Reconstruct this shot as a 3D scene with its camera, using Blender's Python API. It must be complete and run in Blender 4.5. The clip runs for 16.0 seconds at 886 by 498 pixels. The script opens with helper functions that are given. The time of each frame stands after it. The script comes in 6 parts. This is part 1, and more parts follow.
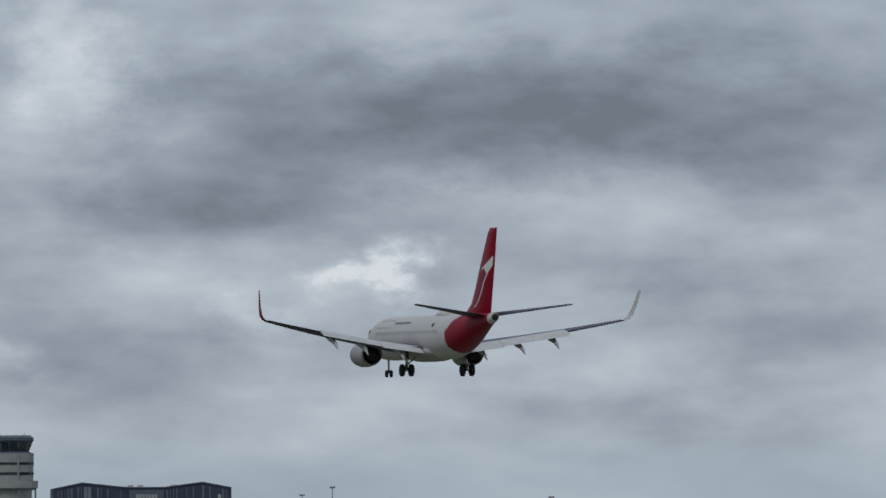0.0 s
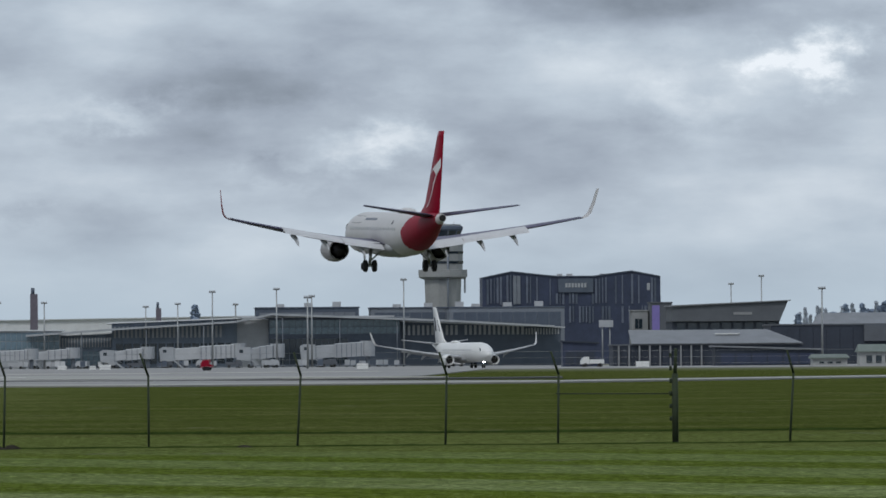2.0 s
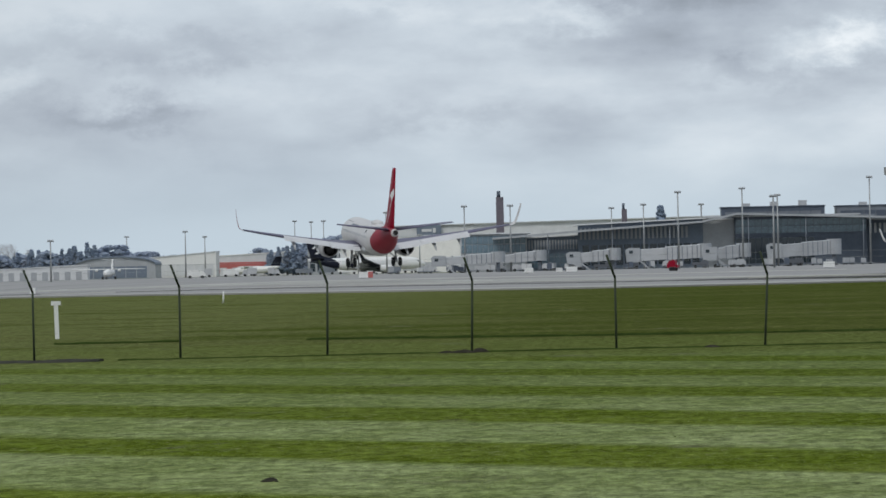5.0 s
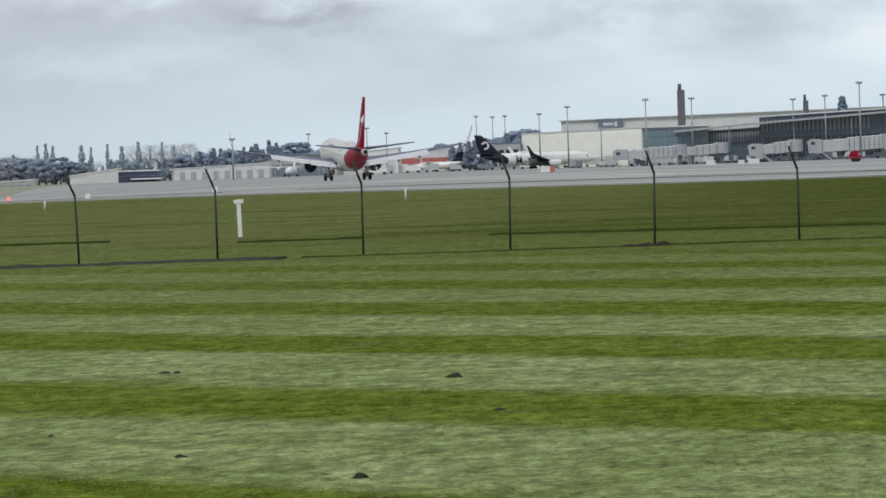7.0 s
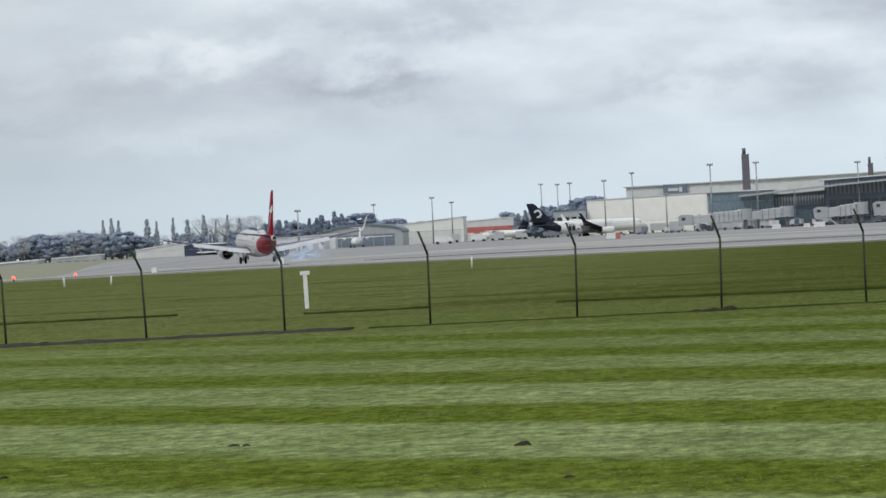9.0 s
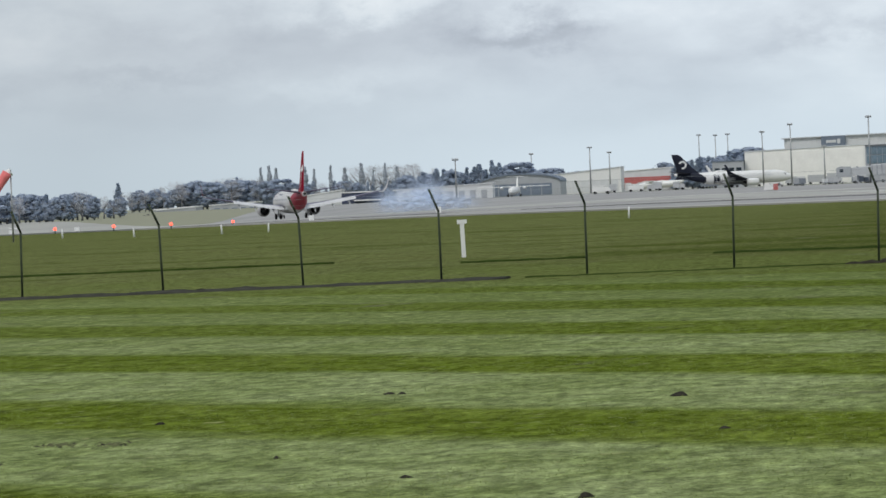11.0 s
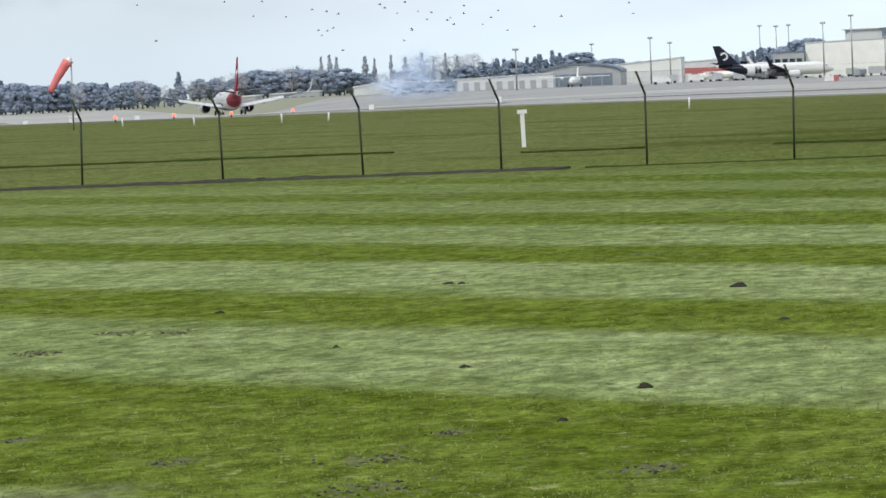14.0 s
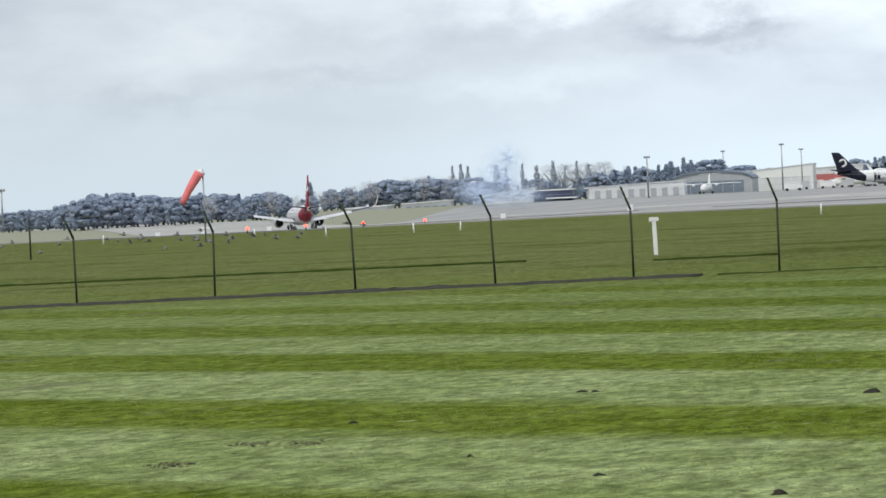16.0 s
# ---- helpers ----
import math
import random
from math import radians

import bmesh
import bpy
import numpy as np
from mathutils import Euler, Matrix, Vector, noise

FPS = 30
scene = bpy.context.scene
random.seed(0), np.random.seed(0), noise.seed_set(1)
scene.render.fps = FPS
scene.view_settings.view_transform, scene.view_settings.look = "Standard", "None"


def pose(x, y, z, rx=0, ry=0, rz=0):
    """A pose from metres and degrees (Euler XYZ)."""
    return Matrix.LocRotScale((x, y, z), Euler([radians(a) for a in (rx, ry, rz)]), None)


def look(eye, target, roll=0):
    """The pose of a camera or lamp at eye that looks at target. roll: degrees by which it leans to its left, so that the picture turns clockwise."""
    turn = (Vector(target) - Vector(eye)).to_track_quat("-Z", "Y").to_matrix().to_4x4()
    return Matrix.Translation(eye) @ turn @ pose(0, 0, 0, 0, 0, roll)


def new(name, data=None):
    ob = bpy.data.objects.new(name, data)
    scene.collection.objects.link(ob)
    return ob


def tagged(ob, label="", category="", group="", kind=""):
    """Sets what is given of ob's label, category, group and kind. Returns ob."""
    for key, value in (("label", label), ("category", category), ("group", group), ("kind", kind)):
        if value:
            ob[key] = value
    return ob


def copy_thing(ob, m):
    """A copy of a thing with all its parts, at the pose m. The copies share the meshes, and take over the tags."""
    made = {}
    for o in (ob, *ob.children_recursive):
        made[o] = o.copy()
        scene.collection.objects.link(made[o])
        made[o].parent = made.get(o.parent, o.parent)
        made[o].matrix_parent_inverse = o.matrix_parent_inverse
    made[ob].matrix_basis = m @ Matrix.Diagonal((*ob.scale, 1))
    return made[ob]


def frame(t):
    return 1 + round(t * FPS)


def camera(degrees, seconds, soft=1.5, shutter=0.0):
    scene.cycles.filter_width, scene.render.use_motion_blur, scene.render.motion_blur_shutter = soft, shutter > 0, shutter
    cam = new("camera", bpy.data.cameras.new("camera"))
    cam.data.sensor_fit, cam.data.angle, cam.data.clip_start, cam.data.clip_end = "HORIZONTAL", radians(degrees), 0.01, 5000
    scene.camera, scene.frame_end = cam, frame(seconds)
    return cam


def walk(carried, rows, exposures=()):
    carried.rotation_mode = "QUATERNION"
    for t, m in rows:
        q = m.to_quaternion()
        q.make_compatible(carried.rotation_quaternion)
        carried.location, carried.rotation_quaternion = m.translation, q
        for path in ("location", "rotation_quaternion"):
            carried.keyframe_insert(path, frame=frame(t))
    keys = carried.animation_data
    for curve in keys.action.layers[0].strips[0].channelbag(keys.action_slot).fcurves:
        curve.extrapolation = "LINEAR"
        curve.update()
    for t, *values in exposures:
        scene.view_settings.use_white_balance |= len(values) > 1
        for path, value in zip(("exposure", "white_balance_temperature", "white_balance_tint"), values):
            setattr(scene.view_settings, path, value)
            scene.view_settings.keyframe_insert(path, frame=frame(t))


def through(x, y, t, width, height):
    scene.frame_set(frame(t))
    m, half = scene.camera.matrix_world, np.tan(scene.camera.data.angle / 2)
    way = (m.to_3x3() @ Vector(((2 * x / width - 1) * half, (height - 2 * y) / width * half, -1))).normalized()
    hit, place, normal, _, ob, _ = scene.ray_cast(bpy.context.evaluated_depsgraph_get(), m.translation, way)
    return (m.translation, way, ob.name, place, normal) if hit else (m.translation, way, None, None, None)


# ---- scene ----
cam = camera(7.476, 16.0, soft=1.6)

EYE = (0.0, 0.0, 1.9)


def aim(t, bearing, lift, lean):
    """A row of the walk: bearing in degrees to the left of +y, lift above the horizon, lean of the camera."""
    a, e = radians(bearing), radians(lift)
    way = Vector((-math.sin(a) * math.cos(e), math.cos(a) * math.cos(e), math.sin(e)))
    return t, look(EYE, Vector(EYE) + 100 * way, lean)


walk(cam, [
    aim(0.0, -6.0864, 2.6898, -0.4395), aim(0.5, -5.4456, 2.3009, -0.5265), aim(1.0, -4.5915, 1.7982, -0.3735),
    aim(1.5, -3.4652, 1.2819, -0.3545), aim(2.0, -2.4507, 0.9326, -0.4344), aim(2.5, -1.4847, 0.7727, -0.4931),
    aim(3.0, -0.7351, 0.687, -0.5857), aim(3.5, 0.0, 0.563, -0.75), aim(3.7, 0.3555, 0.4667, -0.83),
    aim(5.8, 2.0065, -0.0451, -1.5912), aim(6.0, 2.2074, -0.1283, -1.6989), aim(6.5, 2.6274, -0.4085, -1.8428),
    aim(7.0, 3.0565, -0.699, -1.9436), aim(7.5, 3.143, -0.562, -1.9308), aim(8.0, 3.3424, -0.5082, -2.3014),
    aim(8.5, 3.4466, -0.3427, -2.7001), aim(9.0, 3.5927, -0.0949, -2.8774), aim(9.5, 4.0146, 0.0053, -2.929),
    aim(10.0, 4.4722, -0.1898, -2.7884), aim(10.2, 4.5902, -0.2791, -2.7583), aim(12.3, 5.3608, -0.6392, -2.0121),
    aim(12.5, 5.3527, -0.7075, -1.9953), aim(13.0, 5.3399, -0.9246, -2.0687), aim(13.5, 5.3781, -1.1689, -2.1509),
    aim(14.0, 5.4811, -1.3722, -2.2052), aim(14.5, 5.6419, -1.679, -2.1764), aim(15.0, 6.0413, -1.0966, -2.0757),
    aim(15.5, 6.3996, -0.6535, -2.3202), aim(16.0, 6.5602, -0.4063, -2.6936),
], exposures=[(0.0, -0.58, 6200, 10), (0.5, -0.55, 6200, 10), (1.0, -0.5, 6150, 10), (1.5, -0.35, 6100, 10), (2.0, -0.22, 6150, 10), (2.5, -0.14, 6200, 10), (3.5, -0.08, 6250, 10),
              (6.0, 0.1, 6450, 10), (7.0, 0.23, 6500, 10), (8.5, 0.28, 6500, 10), (9.0, 0.25, 6500, 10), (10.0, 0.2, 6500, 10), (12.5, 0.36, 6500, 10), (13.5, 0.52, 6500, 10), (14.0, 0.66, 6500, 10), (14.5, 0.74, 6500, 10), (15.0, 0.8, 6550, 10), (15.5, 0.7, 6550, 10), (16.0, 0.57, 6500, 10)])

# ---- sky and sun: broken overcast ----
world = bpy.data.worlds.new("overcast_sky")
scene.world = world
world.use_nodes = True
wt = world.node_tree
wt.nodes.clear()


def wmath(op, a, b=None, c=None):
    n = wt.nodes.new("ShaderNodeMath")
    n.operation = op
    for i, v in enumerate((a, b, c)):
        if v is None:
            continue
        if isinstance(v, (int, float)):
            n.inputs[i].default_value = v
        else:
            wt.links.new(v, n.inputs[i])
    return n.outputs[0]


tex = wt.nodes.new("ShaderNodeTexCoord")
sep = wt.nodes.new("ShaderNodeSeparateXYZ")
wt.links.new(tex.outputs["Generated"], sep.inputs[0])
left = wmath("MULTIPLY", wmath("ARCTAN2", wmath("MULTIPLY", sep.outputs[0], -1.0), sep.outputs[1]), 57.2958)
lift = wmath("MULTIPLY", wmath("ARCSINE", sep.outputs[2]), 57.2958)


def wnoise(sx, sy, scale, detail, rough, shift):
    comb = wt.nodes.new("ShaderNodeCombineXYZ")
    wt.links.new(wmath("MULTIPLY", left, sx), comb.inputs[0])
    wt.links.new(wmath("MULTIPLY", lift, sy), comb.inputs[1])
    comb.inputs[2].default_value = shift
    n = wt.nodes.new("ShaderNodeTexNoise")
    n.inputs["Scale"].default_value = scale
    n.inputs["Detail"].default_value = detail
    n.inputs["Roughness"].default_value = rough
    wt.links.new(comb.outputs[0], n.inputs["Vector"])
    return n.outputs["Fac"]


big = wnoise(0.42, 1.15, 1.0, 3.0, 0.45, 3.7)
fine = wnoise(0.8, 2.0, 1.25, 7.0, 0.54, 9.1)
wisp = wnoise(1.1, 3.0, 1.7, 6.0, 0.55, 14.3)
warp_a = wmath("MULTIPLY", wmath("SUBTRACT", wnoise(1.0, 1.6, 1.6, 7.0, 0.62, 21.0), 0.5), 1.8)
warp_b = wmath("MULTIPLY", wmath("SUBTRACT", wnoise(1.0, 1.6, 1.6, 7.0, 0.62, 33.0), 0.5), 0.9)
bent_l, bent_h = wmath("ADD", left, warp_a), wmath("ADD", lift, warp_b)
# cloud banks, and broad dark patches that only dim the sky: bearing, height over the horizon, half width, half height,
# light (+) or dark (-)
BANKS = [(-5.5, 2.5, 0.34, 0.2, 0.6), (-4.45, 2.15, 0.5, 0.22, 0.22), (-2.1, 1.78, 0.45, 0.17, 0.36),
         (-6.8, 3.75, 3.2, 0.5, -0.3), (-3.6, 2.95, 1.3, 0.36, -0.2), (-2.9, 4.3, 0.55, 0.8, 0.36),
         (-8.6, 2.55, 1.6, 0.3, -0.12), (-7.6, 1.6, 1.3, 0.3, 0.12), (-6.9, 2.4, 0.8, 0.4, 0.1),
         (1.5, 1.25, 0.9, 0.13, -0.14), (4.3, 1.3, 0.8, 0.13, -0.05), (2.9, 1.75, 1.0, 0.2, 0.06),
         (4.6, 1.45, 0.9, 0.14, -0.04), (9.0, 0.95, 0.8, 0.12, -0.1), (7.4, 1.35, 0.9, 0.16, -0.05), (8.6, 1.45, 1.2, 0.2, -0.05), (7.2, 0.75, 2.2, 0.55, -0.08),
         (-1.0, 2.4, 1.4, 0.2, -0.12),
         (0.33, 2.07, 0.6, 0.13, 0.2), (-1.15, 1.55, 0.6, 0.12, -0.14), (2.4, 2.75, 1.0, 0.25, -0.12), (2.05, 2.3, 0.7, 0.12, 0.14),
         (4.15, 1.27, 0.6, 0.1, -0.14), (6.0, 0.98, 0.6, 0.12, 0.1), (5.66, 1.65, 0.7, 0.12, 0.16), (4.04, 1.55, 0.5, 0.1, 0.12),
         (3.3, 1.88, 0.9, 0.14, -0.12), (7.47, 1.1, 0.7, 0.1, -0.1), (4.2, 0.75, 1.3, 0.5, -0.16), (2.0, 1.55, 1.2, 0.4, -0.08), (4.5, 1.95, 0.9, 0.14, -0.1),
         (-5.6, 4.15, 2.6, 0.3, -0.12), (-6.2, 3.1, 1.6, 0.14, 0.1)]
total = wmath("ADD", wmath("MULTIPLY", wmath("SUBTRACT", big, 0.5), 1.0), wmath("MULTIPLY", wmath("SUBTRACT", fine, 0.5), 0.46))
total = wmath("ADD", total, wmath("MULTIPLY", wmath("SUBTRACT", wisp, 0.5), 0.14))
# cloud contrast falls off with bearing to the left
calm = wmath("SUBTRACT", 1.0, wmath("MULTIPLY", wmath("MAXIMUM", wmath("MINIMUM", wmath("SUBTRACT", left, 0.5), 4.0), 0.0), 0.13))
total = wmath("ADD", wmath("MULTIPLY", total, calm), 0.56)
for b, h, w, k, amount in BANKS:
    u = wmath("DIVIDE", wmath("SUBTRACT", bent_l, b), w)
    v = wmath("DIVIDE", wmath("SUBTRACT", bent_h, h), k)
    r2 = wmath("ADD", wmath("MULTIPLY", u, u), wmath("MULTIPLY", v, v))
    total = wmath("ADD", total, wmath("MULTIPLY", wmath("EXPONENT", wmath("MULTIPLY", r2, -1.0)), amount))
# towards the horizon the banks thin out into an even pale veil
veil = wt.nodes.new("ShaderNodeMapRange")
veil.interpolation_type = "SMOOTHSTEP"
wt.links.new(lift, veil.inputs["Value"])
veil.inputs["From Min"].default_value, veil.inputs["From Max"].default_value = 0.1, 1.5
veil.inputs["To Min"].default_value, veil.inputs["To Max"].default_value = 0.0, 1.0
ramp = wt.nodes.new("ShaderNodeValToRGB")
els = ramp.color_ramp.elements
els[0].position, els[0].color = 0.12, (0.205, 0.235, 0.28, 1)
els[1].position, els[1].color = 1.0, (0.93, 0.955, 0.97, 1)
for p, c in ((0.38, (0.37, 0.415, 0.48)), (0.6, (0.53, 0.59, 0.65)), (0.8, (0.70, 0.75, 0.79))):
    e = els.new(p)
    e.color = (*c, 1)
wt.links.new(total, ramp.inputs[0])
mixv = wt.nodes.new("ShaderNodeMix")
mixv.data_type = "RGBA"
wt.links.new(veil.outputs[0], mixv.inputs["Factor"])
mixv.inputs["A"].default_value = (0.495, 0.58, 0.645, 1)
wt.links.new(ramp.outputs[0], mixv.inputs["B"])
clouds = wt.nodes.new("ShaderNodeBackground")
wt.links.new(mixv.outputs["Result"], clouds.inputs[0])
# sky strength lowered left of 4 degrees, set together with the exposure
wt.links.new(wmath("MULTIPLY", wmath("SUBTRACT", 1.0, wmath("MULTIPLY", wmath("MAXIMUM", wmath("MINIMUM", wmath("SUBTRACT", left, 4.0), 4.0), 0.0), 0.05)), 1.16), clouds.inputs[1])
blue = wt.nodes.new("ShaderNodeTexSky")
blue.sky_type, blue.sun_disc = "NISHITA", False
blue.sun_elevation, blue.sun_rotation = radians(49), radians(212)
clear = wt.nodes.new("ShaderNodeBackground")
wt.links.new(blue.outputs[0], clear.inputs[0])
clear.inputs[1].default_value = 0.06
both = wt.nodes.new("ShaderNodeMixShader")
both.inputs[0].default_value = 0.9
wt.links.new(clear.outputs[0], both.inputs[1])
wt.links.new(clouds.outputs[0], both.inputs[2])
wout = wt.nodes.new("ShaderNodeOutputWorld")
wt.links.new(both.outputs[0], wout.inputs[0])

sun = new("sun", bpy.data.lights.new("sun", "SUN"))
sun.data.energy, sun.data.angle, sun.data.color = 1.3, radians(12), (1.0, 0.96, 0.9)
sun.matrix_world = look((-240, -380, 520), (0, 0, 0))


# ---- materials ----
def mat(name, color, rough=0.7, metal=0.0, scale=1.0, spread=0.18, bump=0.0, fine_scale=None, emit=0.0, alpha=1.0, spec=0.5):
    """Painted or natural surface: two scales of noise vary the colour, the finer one gives relief."""
    m = bpy.data.materials.new(name)
    m.use_nodes = True
    t = m.node_tree
    bs = t.nodes["Principled BSDF"]
    bs.inputs["Roughness"].default_value, bs.inputs["Metallic"].default_value = rough, metal
    bs.inputs["Specular IOR Level"].default_value = spec
    co = t.nodes.new("ShaderNodeTexCoord")
    info = t.nodes.new("ShaderNodeObjectInfo")
    off = t.nodes.new("ShaderNodeVectorMath")
    off.operation = "ADD"
    t.links.new(co.outputs["Object"], off.inputs[0])
    t.links.new(info.outputs["Random"], off.inputs[1])
    n1, n2 = t.nodes.new("ShaderNodeTexNoise"), t.nodes.new("ShaderNodeTexNoise")
    n1.inputs["Scale"].default_value, n1.inputs["Detail"].default_value = scale, 4
    n2.inputs["Scale"].default_value, n2.inputs["Detail"].default_value = fine_scale or scale * 9, 5
    for n in (n1, n2):
        t.links.new(off.outputs[0], n.inputs["Vector"])
    add = t.nodes.new("ShaderNodeMath")
    add.operation = "MULTIPLY_ADD"
    t.links.new(n1.outputs["Fac"], add.inputs[0])
    add.inputs[1].default_value = 0.6
    half = t.nodes.new("ShaderNodeMath")
    half.operation = "MULTIPLY"
    t.links.new(n2.outputs["Fac"], half.inputs[0])
    half.inputs[1].default_value = 0.4
    t.links.new(half.outputs[0], add.inputs[2])
    rmp = t.nodes.new("ShaderNodeValToRGB")
    e = rmp.color_ramp.elements
    e[0].position, e[1].position = 0.3, 0.7
    e[0].color = (*[c * (1 - spread) for c in color], 1)
    e[1].color = (*[min(1, c * (1 + spread)) for c in color], 1)
    t.links.new(add.outputs[0], rmp.inputs[0])
    t.links.new(rmp.outputs[0], bs.inputs["Base Color"])
    if bump:
        bp = t.nodes.new("ShaderNodeBump")
        bp.inputs["Strength"].default_value = bump
        bp.inputs["Distance"].default_value = 0.05
        t.links.new(n2.outputs["Fac"], bp.inputs["Height"])
        t.links.new(bp.outputs[0], bs.inputs["Normal"])
    if emit:
        bs.inputs["Emission Color"].default_value = (*color, 1)
        bs.inputs["Emission Strength"].default_value = emit
    if alpha < 1:
        bs.inputs["Alpha"].default_value = alpha
    return m


def grass_material():
    """Airfield grass: oblique mowing bands before the fence, dried blades, bare and mossy patches; cloud shade and far
    haze are in the colour.
    """
    m = bpy.data.materials.new("mown_grass")
    m.use_nodes = True
    t = m.node_tree
    bs = t.nodes["Principled BSDF"]
    bs.inputs["Roughness"].default_value = 0.9
    bs.inputs["Specular IOR Level"].default_value = 0.0

    def mth(op, a, b=None):
        n = t.nodes.new("ShaderNodeMath")
        n.operation = op
        for i, v in enumerate((a, b)):
            if v is None:
                continue
            if isinstance(v, (int, float)):
                n.inputs[i].default_value = v
            else:
                t.links.new(v, n.inputs[i])
        return n.outputs[0]

    def nz(scale, detail, vec, rough=0.6):
        n = t.nodes.new("ShaderNodeTexNoise")
        n.inputs["Scale"].default_value, n.inputs["Detail"].default_value = scale, detail
        n.inputs["Roughness"].default_value = rough
        t.links.new(vec, n.inputs["Vector"])
        return n.outputs["Fac"]

    def mixc(f, a, b):
        n = t.nodes.new("ShaderNodeMix")
        n.data_type = "RGBA"
        t.links.new(f, n.inputs["Factor"]) if not isinstance(f, float) else None
        for key, v in (("A", a), ("B", b)):
            if isinstance(v, tuple):
                n.inputs[key].default_value = (*v, 1)
            else:
                t.links.new(v, n.inputs[key])
        return n.outputs["Result"]

    def rng(v, lo, hi):
        n = t.nodes.new("ShaderNodeMapRange")
        n.interpolation_type = "SMOOTHSTEP"
        t.links.new(v, n.inputs["Value"])
        n.inputs["From Min"].default_value, n.inputs["From Max"].default_value = lo, hi
        return n.outputs[0]

    co = t.nodes.new("ShaderNodeTexCoord")
    sp = t.nodes.new("ShaderNodeSeparateXYZ")
    t.links.new(co.outputs["Object"], sp.inputs[0])
    x, y = sp.outputs[0], sp.outputs[1]
    # along and across the mowing bands
    s = mth("ADD", mth("MULTIPLY", x, 0.81), mth("MULTIPLY", y, 0.58))
    along = mth("ADD", mth("MULTIPLY", x, -0.58), mth("MULTIPLY", y, 0.81))
    cv = t.nodes.new("ShaderNodeCombineXYZ")
    t.links.new(mth("MULTIPLY", s, 1.0), cv.inputs[0])
    t.links.new(mth("MULTIPLY", along, 0.12), cv.inputs[1])
    wob = mth("MULTIPLY", mth("SUBTRACT", nz(0.6, 5, cv.outputs[0]), 0.5), 2.6)
    ph = mth("FRACT", mth("DIVIDE", mth("SUBTRACT", mth("ADD", s, wob), 26.2), 9.85))
    sw = mth("ADD", s, wob)
    dark = mth("MULTIPLY", rng(ph, 0.0, 0.1), mth("SUBTRACT", 1.0, rng(ph, 0.42, 0.56)))
    dark = mth("MAXIMUM", dark, mth("MULTIPLY", rng(sw, 14.0, 15.2), mth("SUBTRACT", 1.0, rng(sw, 17.4, 18.6))))
    near = mth("SUBTRACT", 1.0, rng(y, 132.0, 147.0))
    cw = t.nodes.new("ShaderNodeCombineXYZ")
    t.links.new(x, cw.inputs[0])
    t.links.new(mth("MULTIPLY", y, 0.35), cw.inputs[1])
    patch = nz(0.55, 6, cw.outputs[0])
    speck = nz(7.0, 5, co.outputs["Object"], 0.7)
    blades = nz(34.0, 3, co.outputs["Object"], 0.7)
    lt = mixc(rng(patch, 0.35, 0.65), (0.18, 0.222, 0.083), (0.244, 0.286, 0.128))
    dk = mixc(rng(patch, 0.35, 0.65), (0.086, 0.118, 0.012), (0.118, 0.152, 0.024))
    field = mixc(rng(patch, 0.3, 0.7), (0.052, 0.066, 0.014), (0.07, 0.083, 0.021))
    # lighter to the left: brighter light painted in, cloud shade left on the right
    lit_left = mth("SUBTRACT", 1.0, rng(x, -20.0, 2.0))
    field = mixc(mth("MULTIPLY", lit_left, 0.8), field, mixc(rng(patch, 0.3, 0.7), (0.115, 0.13, 0.045), (0.165, 0.18, 0.075)))
    cs = t.nodes.new("ShaderNodeCombineXYZ")
    t.links.new(mth("MULTIPLY", x, 0.07), cs.inputs[0])
    t.links.new(mth("MULTIPLY", y, 0.09), cs.inputs[1])
    wide = nz(1.0, 6, cs.outputs[0], 0.65)
    field = mixc(mth("MULTIPLY", rng(wide, 0.45, 0.68), 0.6), field, (0.12, 0.125, 0.045))
    field = mixc(mth("MULTIPLY", mth("SUBTRACT", 1.0, rng(wide, 0.34, 0.5)), 0.65), field, (0.05, 0.066, 0.01))
    verge = mth("SUBTRACT", 1.0, rng(y, 166.0, 178.0))
    field = mixc(mth("MULTIPLY", verge, 0.6), field, (0.125, 0.15, 0.045))
    bands = mixc(dark, lt, dk)
    # far mowing bands take the same painted brightening to the left
    bands = mixc(mth("MULTIPLY", rng(y, 66.0, 122.0), 0.58), bands, mixc(lit_left, (0.072, 0.1, 0.018), (0.118, 0.147, 0.04)))
    base = mixc(near, field, bands)
    streak = nz(1.7, 6, cw.outputs[0], 0.72)
    base = mixc(mth("MULTIPLY", rng(streak, 0.52, 0.68), 0.22), base, (0.23, 0.25, 0.085))
    base = mixc(mth("MULTIPLY", mth("SUBTRACT", 1.0, rng(streak, 0.34, 0.47)), 0.25), base, (0.045, 0.068, 0.006))
    base = mixc(mth("MULTIPLY", rng(speck, 0.52, 0.66), 0.22), base, (0.26, 0.29, 0.10))
    base = mixc(mth("MULTIPLY", mth("SUBTRACT", 1.0, rng(speck, 0.32, 0.46)), 0.5), base, (0.03, 0.046, 0.004))
    base = mixc(mth("MULTIPLY", mth("SUBTRACT", 1.0, rng(blades, 0.3, 0.5)), 0.4), base, (0.035, 0.06, 0.008))
    def mul(a, v, lo, hi, f0=0.3, f1=0.7):
        r = t.nodes.new("ShaderNodeMapRange")
        t.links.new(v, r.inputs["Value"])
        for key, q in (("From Min", f0), ("From Max", f1), ("To Min", lo), ("To Max", hi)):
            r.inputs[key].default_value = q
        n = t.nodes.new("ShaderNodeVectorMath")
        n.operation = "SCALE"
        t.links.new(a, n.inputs[0])
        t.links.new(r.outputs[0], n.inputs["Scale"])
        return n.outputs[0]

